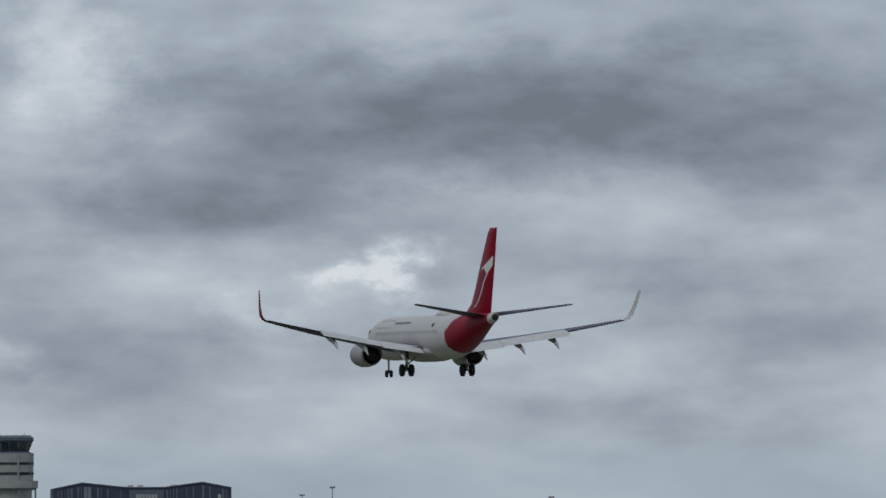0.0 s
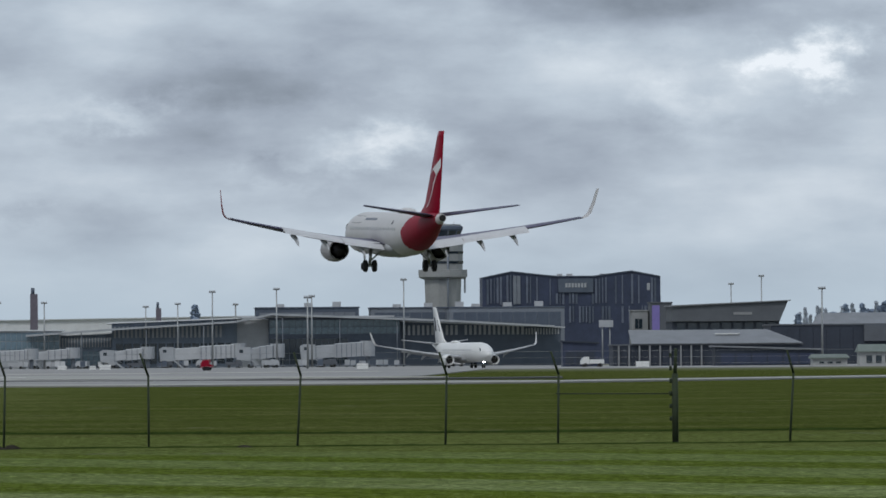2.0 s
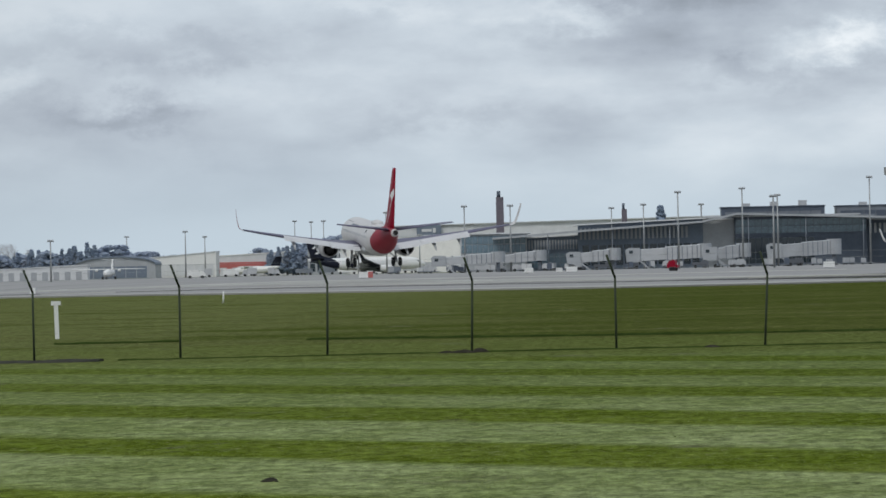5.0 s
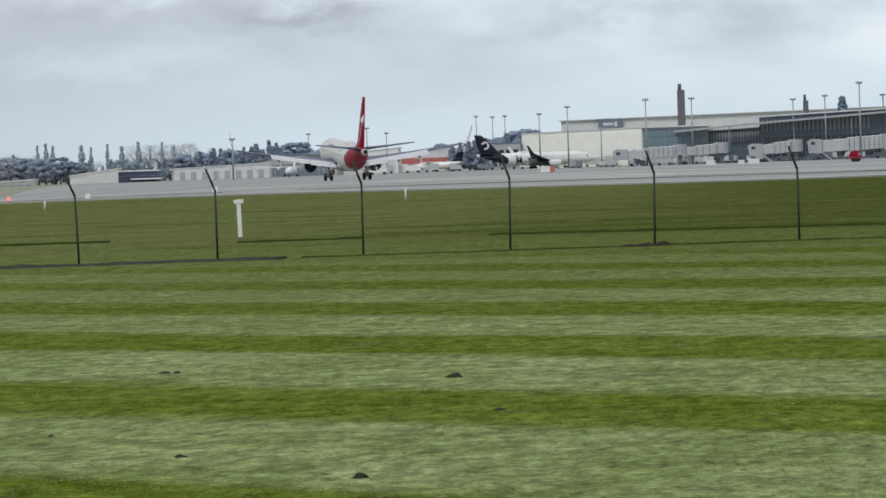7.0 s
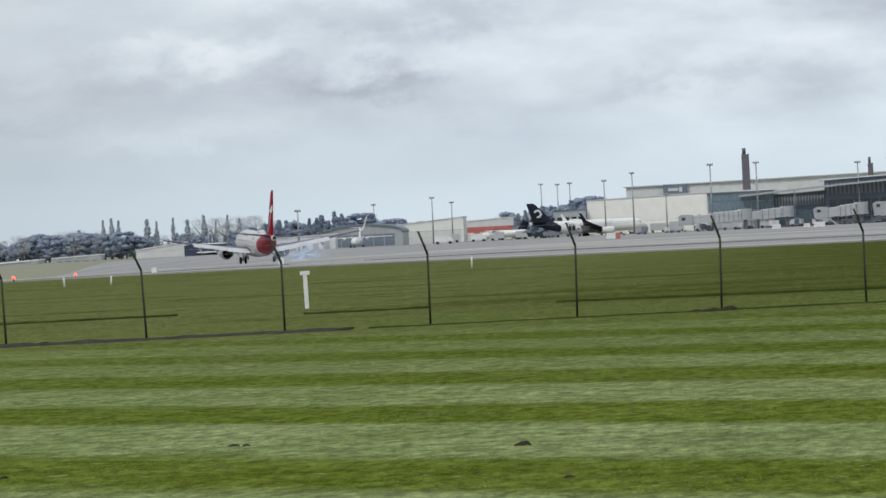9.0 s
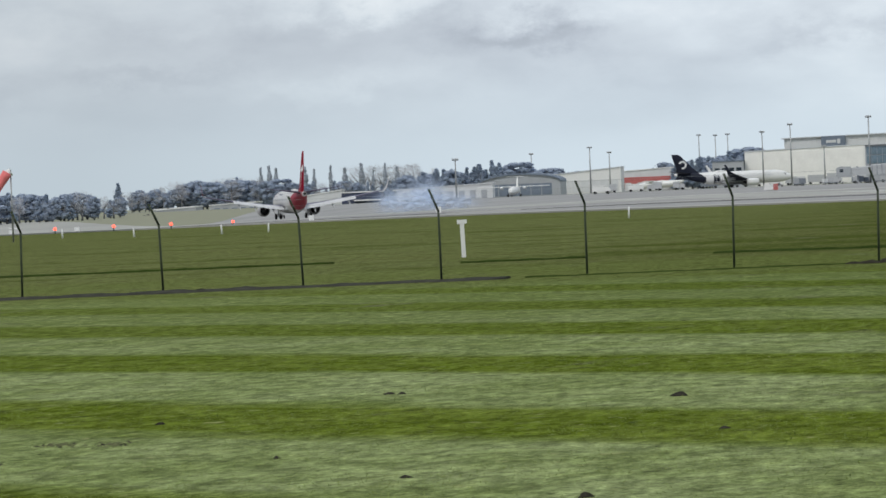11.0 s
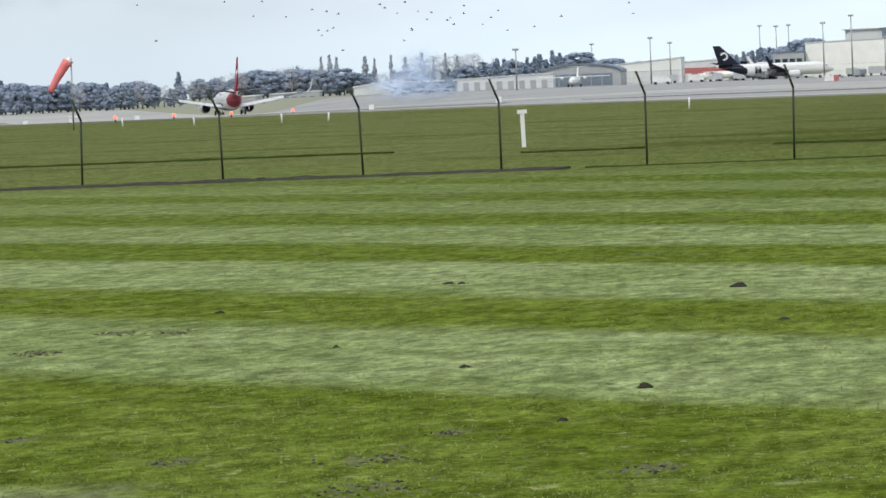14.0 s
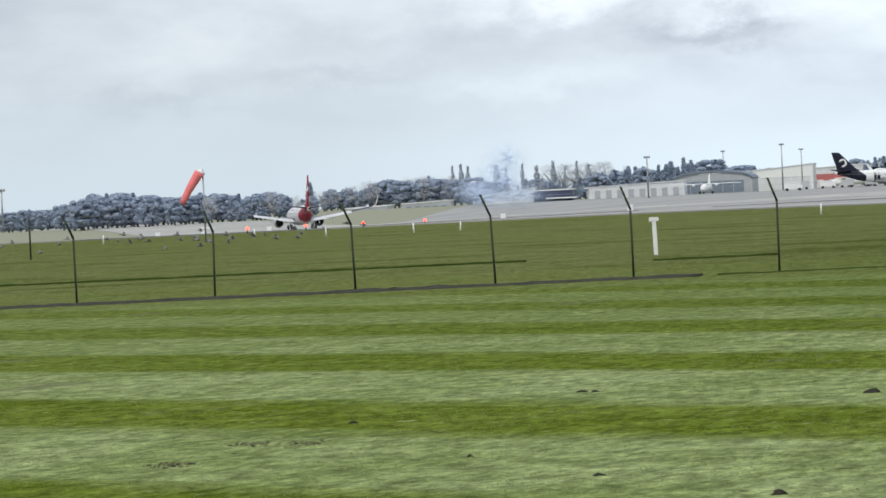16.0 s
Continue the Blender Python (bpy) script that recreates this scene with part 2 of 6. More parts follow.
    base = mul(base, nz(2.6, 8, cw.outputs[0], 0.75), 0.68, 1.32, 0.38, 0.62)
    base = mul(base, nz(15.0, 6, co.outputs["Object"], 0.8), 0.62, 1.38, 0.38, 0.62)
    ct = t.nodes.new("ShaderNodeCombineXYZ")
    t.links.new(mth("MULTIPLY", x, 1.6), ct.inputs[0])
    t.links.new(mth("MULTIPLY", y, 1.1), ct.inputs[1])
    thatch = nz(1.6, 8, ct.outputs[0], 0.78)
    base = mixc(mth("MULTIPLY", mth("MULTIPLY", rng(thatch, 0.585, 0.66), near), 0.7), base, (0.085, 0.092, 0.05))
    base = mixc(mth("MULTIPLY", mth("MULTIPLY", mth("SUBTRACT", 1.0, rng(thatch, 0.34, 0.42)), near), 0.5), base, (0.30, 0.32, 0.17))
    bare = nz(0.32, 7, cw.outputs[0], 0.68)
    base = mixc(mth("MULTIPLY", rng(bare, 0.6, 0.69), 0.75), base, (0.13, 0.135, 0.075))
    # tufts and gaps between them
    cg = t.nodes.new("ShaderNodeCombineXYZ")
    t.links.new(mth("MULTIPLY", x, 7.0), cg.inputs[0])
    t.links.new(mth("MULTIPLY", y, 1.5), cg.inputs[1])
    base = mul(base, nz(1.0, 5, cg.outputs[0], 0.7), 0.66, 1.36, 0.36, 0.64)
    ch = t.nodes.new("ShaderNodeCombineXYZ")
    t.links.new(mth("MULTIPLY", x, 3.4), ch.inputs[0])
    t.links.new(mth("MULTIPLY", y, 1.15), ch.inputs[1])
    gap = nz(1.3, 4, ch.outputs[0], 0.66)
    base = mixc(mth("MULTIPLY", mth("MULTIPLY", rng(gap, 0.62, 0.70), near), 0.75), base, (0.04, 0.05, 0.022))
    base = mixc(mth("MULTIPLY", mth("MULTIPLY", mth("SUBTRACT", 1.0, rng(gap, 0.29, 0.38)), near), 0.7), base, (0.33, 0.34, 0.15))
    # the field far beyond the runway, paled and greyed: haze put into its colour
    far = rng(y, 900.0, 1500.0)
    base = mixc(mth("MULTIPLY", far, 0.85), base, (0.3, 0.3, 0.235))
    t.links.new(base, bs.inputs["Base Color"])
    bp = t.nodes.new("ShaderNodeBump")
    bp.inputs["Strength"].default_value, bp.inputs["Distance"].default_value = 0.6, 0.05
    t.links.new(mth("ADD", speck, mth("MULTIPLY", blades, 0.5)), bp.inputs["Height"])
    t.links.new(bp.outputs[0], bs.inputs["Normal"])
    return m


GRASS = grass_material()
ASPHALT = mat("worn_asphalt", (0.27, 0.265, 0.255), 0.85, scale=0.02, spread=0.22, fine_scale=0.4)
RUNWAY = mat("pale_runway", (0.33, 0.325, 0.295), 0.85, scale=0.03, spread=0.2, fine_scale=0.5)
CONCRETE = mat("pale_concrete", (0.43, 0.415, 0.38), 0.85, scale=0.2, spread=0.15)
PAINT_LINE = mat("white_line_paint", (0.6, 0.6, 0.57), 0.8, scale=1.0, spread=0.15)
SOIL = mat("bare_soil", (0.042, 0.039, 0.03), 0.95, scale=3, spread=0.5, bump=0.5, spec=0.0)
STEEL = mat("galvanised_steel", (0.32, 0.33, 0.33), 0.5, 0.6, scale=2, spread=0.15)
POST = mat("dark_green_steel_post", (0.035, 0.046, 0.026), 0.75, 0.0, scale=3, spread=0.3, spec=0.2)
WHITE = mat("white_aircraft_paint", (0.72, 0.72, 0.70), 0.32, scale=0.3, spread=0.07)
RED = mat("red_aircraft_paint", (0.25, 0.005, 0.022), 0.45, scale=0.3, spread=0.12, spec=0.15)
# white paint greyed for the landing airliner: its shade is in the colour
SHADEDWHITE = mat("greyish_white_aircraft_paint", (0.55, 0.54, 0.53), 0.4, scale=0.3, spread=0.08, spec=0.3)
SHADEDCOWL = mat("grey_engine_cowl_paint", (0.36, 0.35, 0.35), 0.45, scale=0.5, spread=0.12, spec=0.3)
BLACK = mat("black_aircraft_paint", (0.014, 0.017, 0.03), 0.5, scale=0.5, spread=0.2, spec=0.2)
GREYWING = mat("grey_wing_paint", (0.40, 0.41, 0.42), 0.4, scale=0.4, spread=0.12)
# wing skin darkened all over to give the shaded underside
SHADEDWING = mat("dark_navy_wing_skin", (0.1, 0.095, 0.15), 0.5, scale=0.4, spread=0.2, spec=0.3)
TYRE = mat("black_tyre_rubber", (0.015, 0.015, 0.016), 0.85, scale=3, spread=0.3)
METAL = mat("bare_metal", (0.45, 0.45, 0.45), 0.35, 0.9, scale=2, spread=0.15)
SOOT = mat("sooty_exhaust_metal", (0.03, 0.028, 0.028), 0.6, 0.5, scale=2, spread=0.3)
GLASS = mat("dark_window_glass", (0.02, 0.03, 0.04), 0.08, scale=0.5, spread=0.2, spec=0.8)
TEAL_GLASS = mat("teal_facade_glass", (0.14, 0.205, 0.25), 0.12, scale=0.3, spread=0.4, spec=0.8)
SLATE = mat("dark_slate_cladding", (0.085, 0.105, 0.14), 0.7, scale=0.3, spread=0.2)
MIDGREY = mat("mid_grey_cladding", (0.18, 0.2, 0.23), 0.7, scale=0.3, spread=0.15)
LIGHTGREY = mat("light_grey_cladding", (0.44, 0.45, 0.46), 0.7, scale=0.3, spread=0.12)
ROOFPALE = mat("pale_metal_roof", (0.56, 0.58, 0.60), 0.5, 0.0, scale=0.2, spread=0.12)
# darker cladding and roof copies: the right side's weaker light is painted in
DIMSLATE = mat("sooty_slate_cladding", (0.032, 0.04, 0.058), 0.7, scale=0.3, spread=0.25)
DIMROOF = mat("weathered_grey_roof", (0.20, 0.21, 0.225), 0.6, scale=0.3, spread=0.18)
DIMGREY = mat("dull_grey_wall", (0.1, 0.108, 0.122), 0.7, scale=0.3, spread=0.18)
# lighter copies of the claddings: distance haze and light put into the colour
HAZEGREY = mat("sunlit_grey_cladding", (0.36, 0.375, 0.39), 0.7, scale=0.3, spread=0.15)
HAZESLATE = mat("sunlit_slate_cladding", (0.155, 0.19, 0.24), 0.7, scale=0.3, spread=0.2)
HAZEPALE = mat("sunlit_pale_cladding", (0.6, 0.61, 0.61), 0.7, scale=0.3, spread=0.1)
CREAM = mat("cream_painted_wall", (0.8, 0.79, 0.75), 0.8, scale=0.3, spread=0.08)
NAVY = mat("navy_hotel_cladding", (0.034, 0.045, 0.085), 0.6, scale=0.4, spread=0.3)
NAVYLITE = mat("grey_blue_hotel_fin", (0.12, 0.14, 0.185), 0.6, scale=0.4, spread=0.25)
TOWERC = mat("weathered_tower_concrete", (0.30, 0.305, 0.295), 0.85, scale=0.4, spread=0.15)
PURPLE = mat("purple_banner", (0.20, 0.16, 0.42), 0.7, scale=1, spread=0.1)
# chimney brick paled towards blue-grey, distance haze in its colour
BRICK = mat("dull_purple_brick", (0.14, 0.125, 0.15), 0.85, scale=1.2, spread=0.2)
REDWALL = mat("red_painted_wall", (0.46, 0.13, 0.12), 0.75, scale=0.5, spread=0.15)
ORANGE = mat("faded_orange_fabric", (0.78, 0.19, 0.19), 0.8, scale=2, spread=0.12)
SIGNWHITE = mat("white_sign_board", (0.72, 0.72, 0.70), 0.6, scale=2, spread=0.08)
REDLAMP = mat("red_lamp_glass", (1.0, 0.065, 0.038), 0.4, emit=3.4)
WHITELAMP = mat("white_lamp_glass", (1.0, 0.97, 0.9), 0.3, emit=14.0)
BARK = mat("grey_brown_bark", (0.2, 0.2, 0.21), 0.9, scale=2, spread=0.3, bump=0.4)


def leaf(name, color, through=0.45):
    """Foliage that lets part of the light pass through its leaves."""
    m = mat(name, color, 0.9, scale=0.3, spread=0.2, spec=0.0)
    t = m.node_tree
    bs = t.nodes["Principled BSDF"]
    tr_, mx = t.nodes.new("ShaderNodeBsdfTranslucent"), t.nodes.new("ShaderNodeMixShader")
    t.links.new(bs.inputs["Base Color"].links[0].from_socket, tr_.inputs["Color"])
    mx.inputs[0].default_value = through
    t.links.new(bs.outputs[0], mx.inputs[1])
    t.links.new(tr_.outputs[0], mx.inputs[2])
    t.links.new(mx.outputs[0], t.nodes["Material Output"].inputs["Surface"])
    return m


# pale blue leaf colours: the haze over the far belts is mixed in
HAZE_CONIFER = leaf("blue_green_conifer_leaves", (0.33, 0.395, 0.49), 0.4)
HAZE_ROUND = leaf("grey_olive_leaves", (0.38, 0.44, 0.54), 0.4)
# darker leaf copy: the dimmer light on the right is in the colour
LEAF_DIMLIT = leaf("dark_olive_leaves", (0.075, 0.09, 0.095), 0.4)
# twigs and poplars lightened likewise, haze in the base colour
HAZE_BARE = leaf("pale_bare_twigs", (0.52, 0.52, 0.54), 0.4)
HAZE_POPLAR = leaf("grey_poplar_leaves", (0.46, 0.5, 0.55), 0.4)
BIRDM = mat("grey_bird_feathers", (0.14, 0.135, 0.13), 0.8, scale=5, spread=0.3)


# ---- mesh building ----
class Shape:
    """Gathers faces of one mesh."""

    def __init__(self):
        self.v, self.f, self.m, self.smooth = [], [], [], []

    def add(self, verts, faces, slot=0, smooth=False):
        n = len(self.v)
        self.v += [tuple(p) for p in verts]
        self.f += [tuple(i + n for i in q) for q in faces]
        self.m += [slot] * len(faces)
        self.smooth += [smooth] * len(faces)
        return self

    def box(self, x0, x1, y0, y1, z0, z1, slot=0):
        v = [(x, y, z) for z in (z0, z1) for x, y in ((x0, y0), (x1, y0), (x1, y1), (x0, y1))]
        return self.add(v, [(3, 2, 1, 0), (4, 5, 6, 7), (0, 1, 5, 4), (1, 2, 6, 5), (2, 3, 7, 6), (3, 0, 4, 7)], slot)

    def loft(self, rings, slot=0, caps=True, smooth=True, slots=None):
        """Closed rings of equal length, joined in order."""
        k = len(rings[0])
        v = [p for r in rings for p in r]
        f, sl = [], []
        for i in range(len(rings) - 1):
            for j in range(k):
                f.append((i * k + j, i * k + (j + 1) % k, (i + 1) * k + (j + 1) % k, (i + 1) * k + j))
                sl.append(slots(i, j) if slots else slot)
        n = len(self.v)
        self.v += [tuple(p) for p in v]
        self.f += [tuple(a + n for a in q) for q in f]
        self.m += sl
        self.smooth += [smooth] * len(f)
        if caps:
            self.f += [tuple(n + j for j in reversed(range(k))), tuple(n + (len(rings) - 1) * k + j for j in range(k))]
            self.m += [sl[0], sl[-1]]
            self.smooth += [False, False]
        return self

    def tube(self, a, b, ra, rb=None, sides=8, slot=0):
        rb = ra if rb is None else rb
        a, b = Vector(a), Vector(b)
        q = (b - a).to_track_quat("Z", "Y")
        rings = [[p + q @ Vector((r * math.cos(6.28319 * i / sides), r * math.sin(6.28319 * i / sides), 0)) for i in range(sides)]
                 for p, r in ((a, ra), (b, rb))]
        return self.loft(rings, slot)

    def lathe_y(self, profile, cx=0.0, cz=0.0, sides=24, slot=0, slots=None, caps=True):
        """Rings (y, radius) round an axis along y."""
        rings = [[(cx + r * math.cos(6.28319 * i / sides), y, cz + r * math.sin(6.28319 * i / sides)) for i in range(sides)] for y, r in profile]
        return self.loft(rings, slot, caps, True, slots)

    def mesh(self, name, mats):
        me = bpy.data.meshes.new(name)
        me.from_pydata(self.v, [], self.f)
        for m in mats:
            me.materials.append(m)
        me.polygons.foreach_set("material_index", self.m)
        me.polygons.foreach_set("use_smooth", self.smooth)
        bm = bmesh.new()
        bm.from_mesh(me)
        bmesh.ops.recalc_face_normals(bm, faces=bm.faces)
        bm.to_mesh(me)
        bm.free()
        me.update()
        return me


def part(name, shape, mats, parent=None, label=""):
    ob = new(name, shape.mesh(name, mats if isinstance(mats, (list, tuple)) else [mats]))
    if parent:
        ob.parent = parent
    if label:
        ob["label"] = label
    return ob


def share(name, mesh, m, parent):
    ob = new(name, mesh)
    ob.parent = parent
    ob.matrix_basis = m
    return ob


def thing(name, m, label, category, group="", kind=""):
    ob = new(name)
    ob.matrix_basis = m
    return tagged(ob, label, category, group, kind)


def ease(v, lo, hi):
    u = min(1.0, max(0.0, (v - lo) / (hi - lo)))
    return u * u * (3 - 2 * u)


def level(x, y):
    """Height of the ground: flat, but falling along the runway with camera bearing, shaped to fit the view of the
    wheels.
    """
    right = (x + 94 + (y - 1103) * 0.2505) * 0.97
    bearing = math.degrees(math.atan2(-x, max(y, 1.0)))
    dip = 0.00076 * max(0.0, bearing - 3.0) * max(0.0, min(y, 1640) - 560)
    return -7.0 * math.tanh(dip / 7.0) * (1 - ease(right, 26, 75)) * (1 - 0.65 * ease(y, 1660, 1960))


# ---- ground and pavements ----
def axis(*runs):
    out = []
    for a, b, n in runs:
        out += [a + (b - a) * i / n for i in range(n)]
    return out + [runs[-1][1]]


def sheet(name, xs, ys, material, label, category):
    s = Shape()
    v = [(x, y, level(x, y)) for y in ys for x in xs]
    k = len(xs)
    s.add(v, [(j * k + i, j * k + i + 1, (j + 1) * k + i + 1, (j + 1) * k + i) for j in range(len(ys) - 1) for i in range(k - 1)], 0, True)
    return tagged(part(name, s, material), label, category, kind="structure")


sheet("ground", axis((-4000, -700, 6), (-700, -400, 20), (-400, -20, 76), (-20, 300, 16), (300, 4000, 6)), axis((-1500, 0, 4), (0, 540, 18), (540, 2400, 124), (2400, 4800, 14)),
      GRASS, "green mown airfield grass with pale and dark mowing bands", "grass")


def band(name, near, far, n, m, rise, material, label, category="pavement"):
    """A paved area between two lines in plan, laid on the ground."""
    def along(pts, u):
        q = u * (len(pts) - 1)
        i = min(int(q), len(pts) - 2)
        w = q - i
        return [pts[i][a] * (1 - w) + pts[i + 1][a] * w for a in (0, 1)]
    s, v = Shape(), []
    for j in [-1] + list(range(m + 1)):
        for i in range(n + 1):
            a, b = along(near, i / n), along(far, i / n)
            u = max(j, 0) / m
            x, y = (a[c] * (1 - u) + b[c] * u for c in (0, 1))
            v.append((x, y, level(x, y) + (rise if j >= 0 else -0.3)))
    k = n + 1
    s.add(v, [(j * k + i, j * k + i + 1, (j + 1) * k + i + 1, (j + 1) * k + i) for j in range(m + 1) for i in range(n)], 0, False)
    return tagged(part(name, s, material), label, category, kind="structure")


EDGE = [(-190, 640), (-130, 600), (-99, 580), (-80, 606), (-62, 600), (-45, 575), (-28, 540), (0, 508), (32, 526), (79, 626), (160, 690), (300, 800)]
band("taxiway", EDGE, [(x * (1.18 if x < 32 else 1.06), y * (1.25 if x < 32 else 1.08)) for x, y in EDGE], 66, 6, 0.1, ASPHALT, "worn grey asphalt taxiway along the grass", "taxiway")
band("taxiway_edge", [(x, y + 1.0) for x, y in EDGE], [(x * 1.05, y * 1.055) for x, y in EDGE], 66, 2, 0.13, RUNWAY, "paler worn asphalt shoulder of the taxiway", "pavement")
TAR = mat("dark_tar_seam", (0.13, 0.128, 0.125), 0.85, scale=0.05, spread=0.3, fine_scale=0.6)
band("tar_seam", [(x * 1.215, y * 1.225) for x, y in EDGE[:9]], [(x * 1.25, y * 1.262) for x, y in EDGE[:9]], 48, 2, 0.155, TAR, "dark tar seam along the taxiway", "pavement")
band("apron", [(-175, 700), (-70, 720), (0, 640), (30, 760), (60, 1230), (140, 1250), (320, 1420)],
     [(-215, 2280), (-120, 2290), (-40, 1890), (30, 1890), (90, 1890), (140, 1600), (330, 1600)], 90, 60, 0.11, ASPHALT, "wide grey asphalt apron before the terminal", "apron")
band("apron_strip", [(-70, 1010), (0, 985), (34, 1030)], [(-74, 1055), (0, 1030), (36, 1075)], 20, 2, 0.15, CONCRETE, "pale concrete strip across the apron", "pavement")
band("taxiway_line", [(-60, 700), (30, 690)], [(-60, 712), (30, 702)], 12, 1, 0.16, CONCRETE, "pale strip of newer concrete on the taxiway", "pavement")


def on_runway(along, side):
    """A point of the runway's plan: metres along from the touchdown, metres to the right of the centre line."""
    return -94 - 0.243 * along + 0.97 * side, 1103 + 0.97 * along + 0.243 * side


band("runway", [on_runway(a, -23) for a in range(-420, 1201, 60)], [on_runway(a, 23) for a in range(-420, 1201, 60)], 120, 4, 0.14, RUNWAY, "pale grey grooved asphalt runway with rubber marks", "runway")
for i in range(8):
    a = -330 + 150 * i
    band("runway_mark", [on_runway(a, -0.9), on_runway(a + 30, -0.9)], [on_runway(a, 0.9), on_runway(a + 30, 0.9)], 3, 1, 0.18, PAINT_LINE, "white painted centre line dash on the runway", "marking")

# ---- clods, bare patches and tussocks in the grass ----
rnd = random.Random(5)


def clod(x, y, w, h, label="dark clod of bare earth in the mown grass", material=None):
    s = Shape()
    rings = []
    for r, z in ((1.0, -0.02), (0.8, 0.35), (0.5, 0.8), (0.15, 1.0)):
        rings.append([(w * r * math.cos(6.283 * i / 10) * rnd.uniform(0.75, 1.2), w * 1.3 * r * math.sin(6.283 * i / 10) * rnd.uniform(0.75, 1.2), h * z * rnd.uniform(0.8, 1.15)) for i in range(10)])
    s.loft(rings)
    ob = part("earth_clod", s, material or SOIL)
    ob.location = (x, y, level(x, y))
    return tagged(ob, label, "clod", group="clods in the grass")


for x, y, w, h in ((-2.78, 41.6, 0.055, 0.035), (-3.18, 60.9, 0.085, 0.04), (-6.05, 64.8, 0.05, 0.02), (-6.18, 64.9, 0.07, 0.022), (-3.5, 148.5, 0.36, 0.07), (-3.1, 148.9, 0.22, 0.09), (-3.85, 148.7, 0.2, 0.05),
                   (-4.25, 45.5, 0.05, 0.02), (-7.6, 58.6, 0.05, 0.022), (-3.0, 37.9, 0.035, 0.018), (2.0, 149.2, 0.2, 0.05), (-5.6, 49.8, 0.03, 0.02),
                   (-18.0, 146.8, 0.22, 0.07), (-13.6, 147.3, 0.25, 0.05), (-2.4, 52.4, 0.05, 0.02)):
    clod(x, y, w, h)


BLADE = mat("straw_green_blades", (0.2, 0.25, 0.075), 0.9, scale=0.7, spread=0.4, spec=0.0)


def tufts():
    """Blades of grass standing over the mown sward, thickest where the ground is near."""
    r = np.random.default_rng(3)
    n = 150000
    d = 27 + 75 * r.random(n) ** 1.4
    a = np.radians(-4.5 + 15 * r.random(n))
    x, y = -d * np.sin(a), d * np.cos(a)
    keep = r.random(n) < 0.35 + 0.65 * (np.sin(x * 1.3 + 2 * np.sin(y * 0.31)) * np.sin(y * 0.5 + x * 0.2) > -0.2)
    x, y = x[keep], y[keep]
    n = len(x)
    h = 0.006 + 0.012 * r.random(n) ** 2
    w = 0.0015 + 0.003 * r.random(n)
    t = r.random(n) * 6.283
    lean = 0.04 * (r.random((n, 2)) - 0.5)
    dx, dy = np.cos(t) * w, np.sin(t) * w
    v = np.zeros((n, 3, 3))
    v[:, 0] = np.stack([x - dx, y - dy, 0 * x], 1)
    v[:, 1] = np.stack([x + dx, y + dy, 0 * x], 1)
    v[:, 2] = np.stack([x + lean[:, 0], y + lean[:, 1], h], 1)
    me = bpy.data.meshes.new("grass_blades")
    me.from_pydata(v.reshape(-1, 3).tolist(), [], np.arange(3 * n).reshape(-1, 3).tolist())
    me.materials.append(BLADE)
    return tagged(new("grass_blades", me), "short green and straw blades of mown grass", "grass", kind="stuff")


tufts()
DEAD = mat("dead_grey_thatch", (0.115, 0.122, 0.06), 0.95, scale=9, spread=0.5, spec=0.0)


def dead_patch(x, y, w, n):
    """Matted dead turf: a loose cluster of low grey crumbs."""
    s = Shape()
    for i in range(n):
        u, v = rnd.gauss(0, w * 0.42), rnd.gauss(0, w * 1.1)
        q, h = rnd.uniform(0.012, 0.04), rnd.uniform(0.004, 0.014)
        pts = [(u + q * math.cos(k * 1.257 + i) * rnd.uniform(0.6, 1.3), v + 2.2 * q * math.sin(k * 1.257 + i), -0.004) for k in range(5)]
        s.add(pts + [(u, v, h)], [(k, (k + 1) % 5, 5) for k in range(5)], 1 if rnd.random() < 0.25 else 0)
    ob = part("dead_turf_patch", s, [DEAD, SOIL])
    ob.location = (x, y, level(x, y))
    return tagged(ob, "matted patch of dead grey turf in mown grass", "turf patch", group="dead patches in the grass", kind="stuff")


for x, y, w, n in ((-6.07, 37.7, 0.12, 60), (-4.8, 35.0, 0.2, 60), (-3.75, 34.6, 0.26, 80), (-3.5, 32.0, 0.3, 90), (-2.2, 33.0, 0.2, 90), (-3.54, 37.0, 0.12, 50), (-7.97, 50.7, 0.25, 90), (-7.9, 54.4, 0.2, 70), (-7.4, 54.0, 0.25, 80)):
    dead_patch(x, y, w, n)


def ridge(name, pts, w, h, material, label, category):
    """A low uneven ridge along a line on the ground."""
    s, rings = Shape(), []
    for i in range(len(pts) - 1):
        (xa, ya), (xb, yb) = pts[i], pts[i + 1]
        k = max(2, int(abs(xb - xa) / 0.35))
        for j in range(k):
            u = j / k
            x, y = xa + (xb - xa) * u, ya + (yb - ya) * u
            hh = h * rnd.uniform(0.65, 1.2)
            wn, wf = w * rnd.uniform(0.6, 1.25), w * rnd.uniform(0.6, 1.25)
            rings.append([(x, y - wn, -0.02), (x, y - wn * 0.5, hh), (x, y + wf * 0.5, hh * rnd.uniform(0.7, 1.1)), (x, y + wf, -0.02)])
    s.loft(rings)
    return tagged(part(name, s, material), label, category, kind="stuff")


TUSSOCK = mat("dark_rough_grass", (0.032, 0.05, 0.012), 0.95, scale=1.5, spread=0.4, bump=0.5, spec=0.0)
ridge("rough_grass", [(-46, 195), (-31, 196), (-20, 198)], 0.5, 0.06, TUSSOCK, "dark uncut strip of rough grass beyond the fence", "grass")
ridge("rough_grass", [(-15.4, 184), (-11.7, 185)], 0.5, 0.055, TUSSOCK, "dark uncut strip of rough grass beyond the fence", "grass")
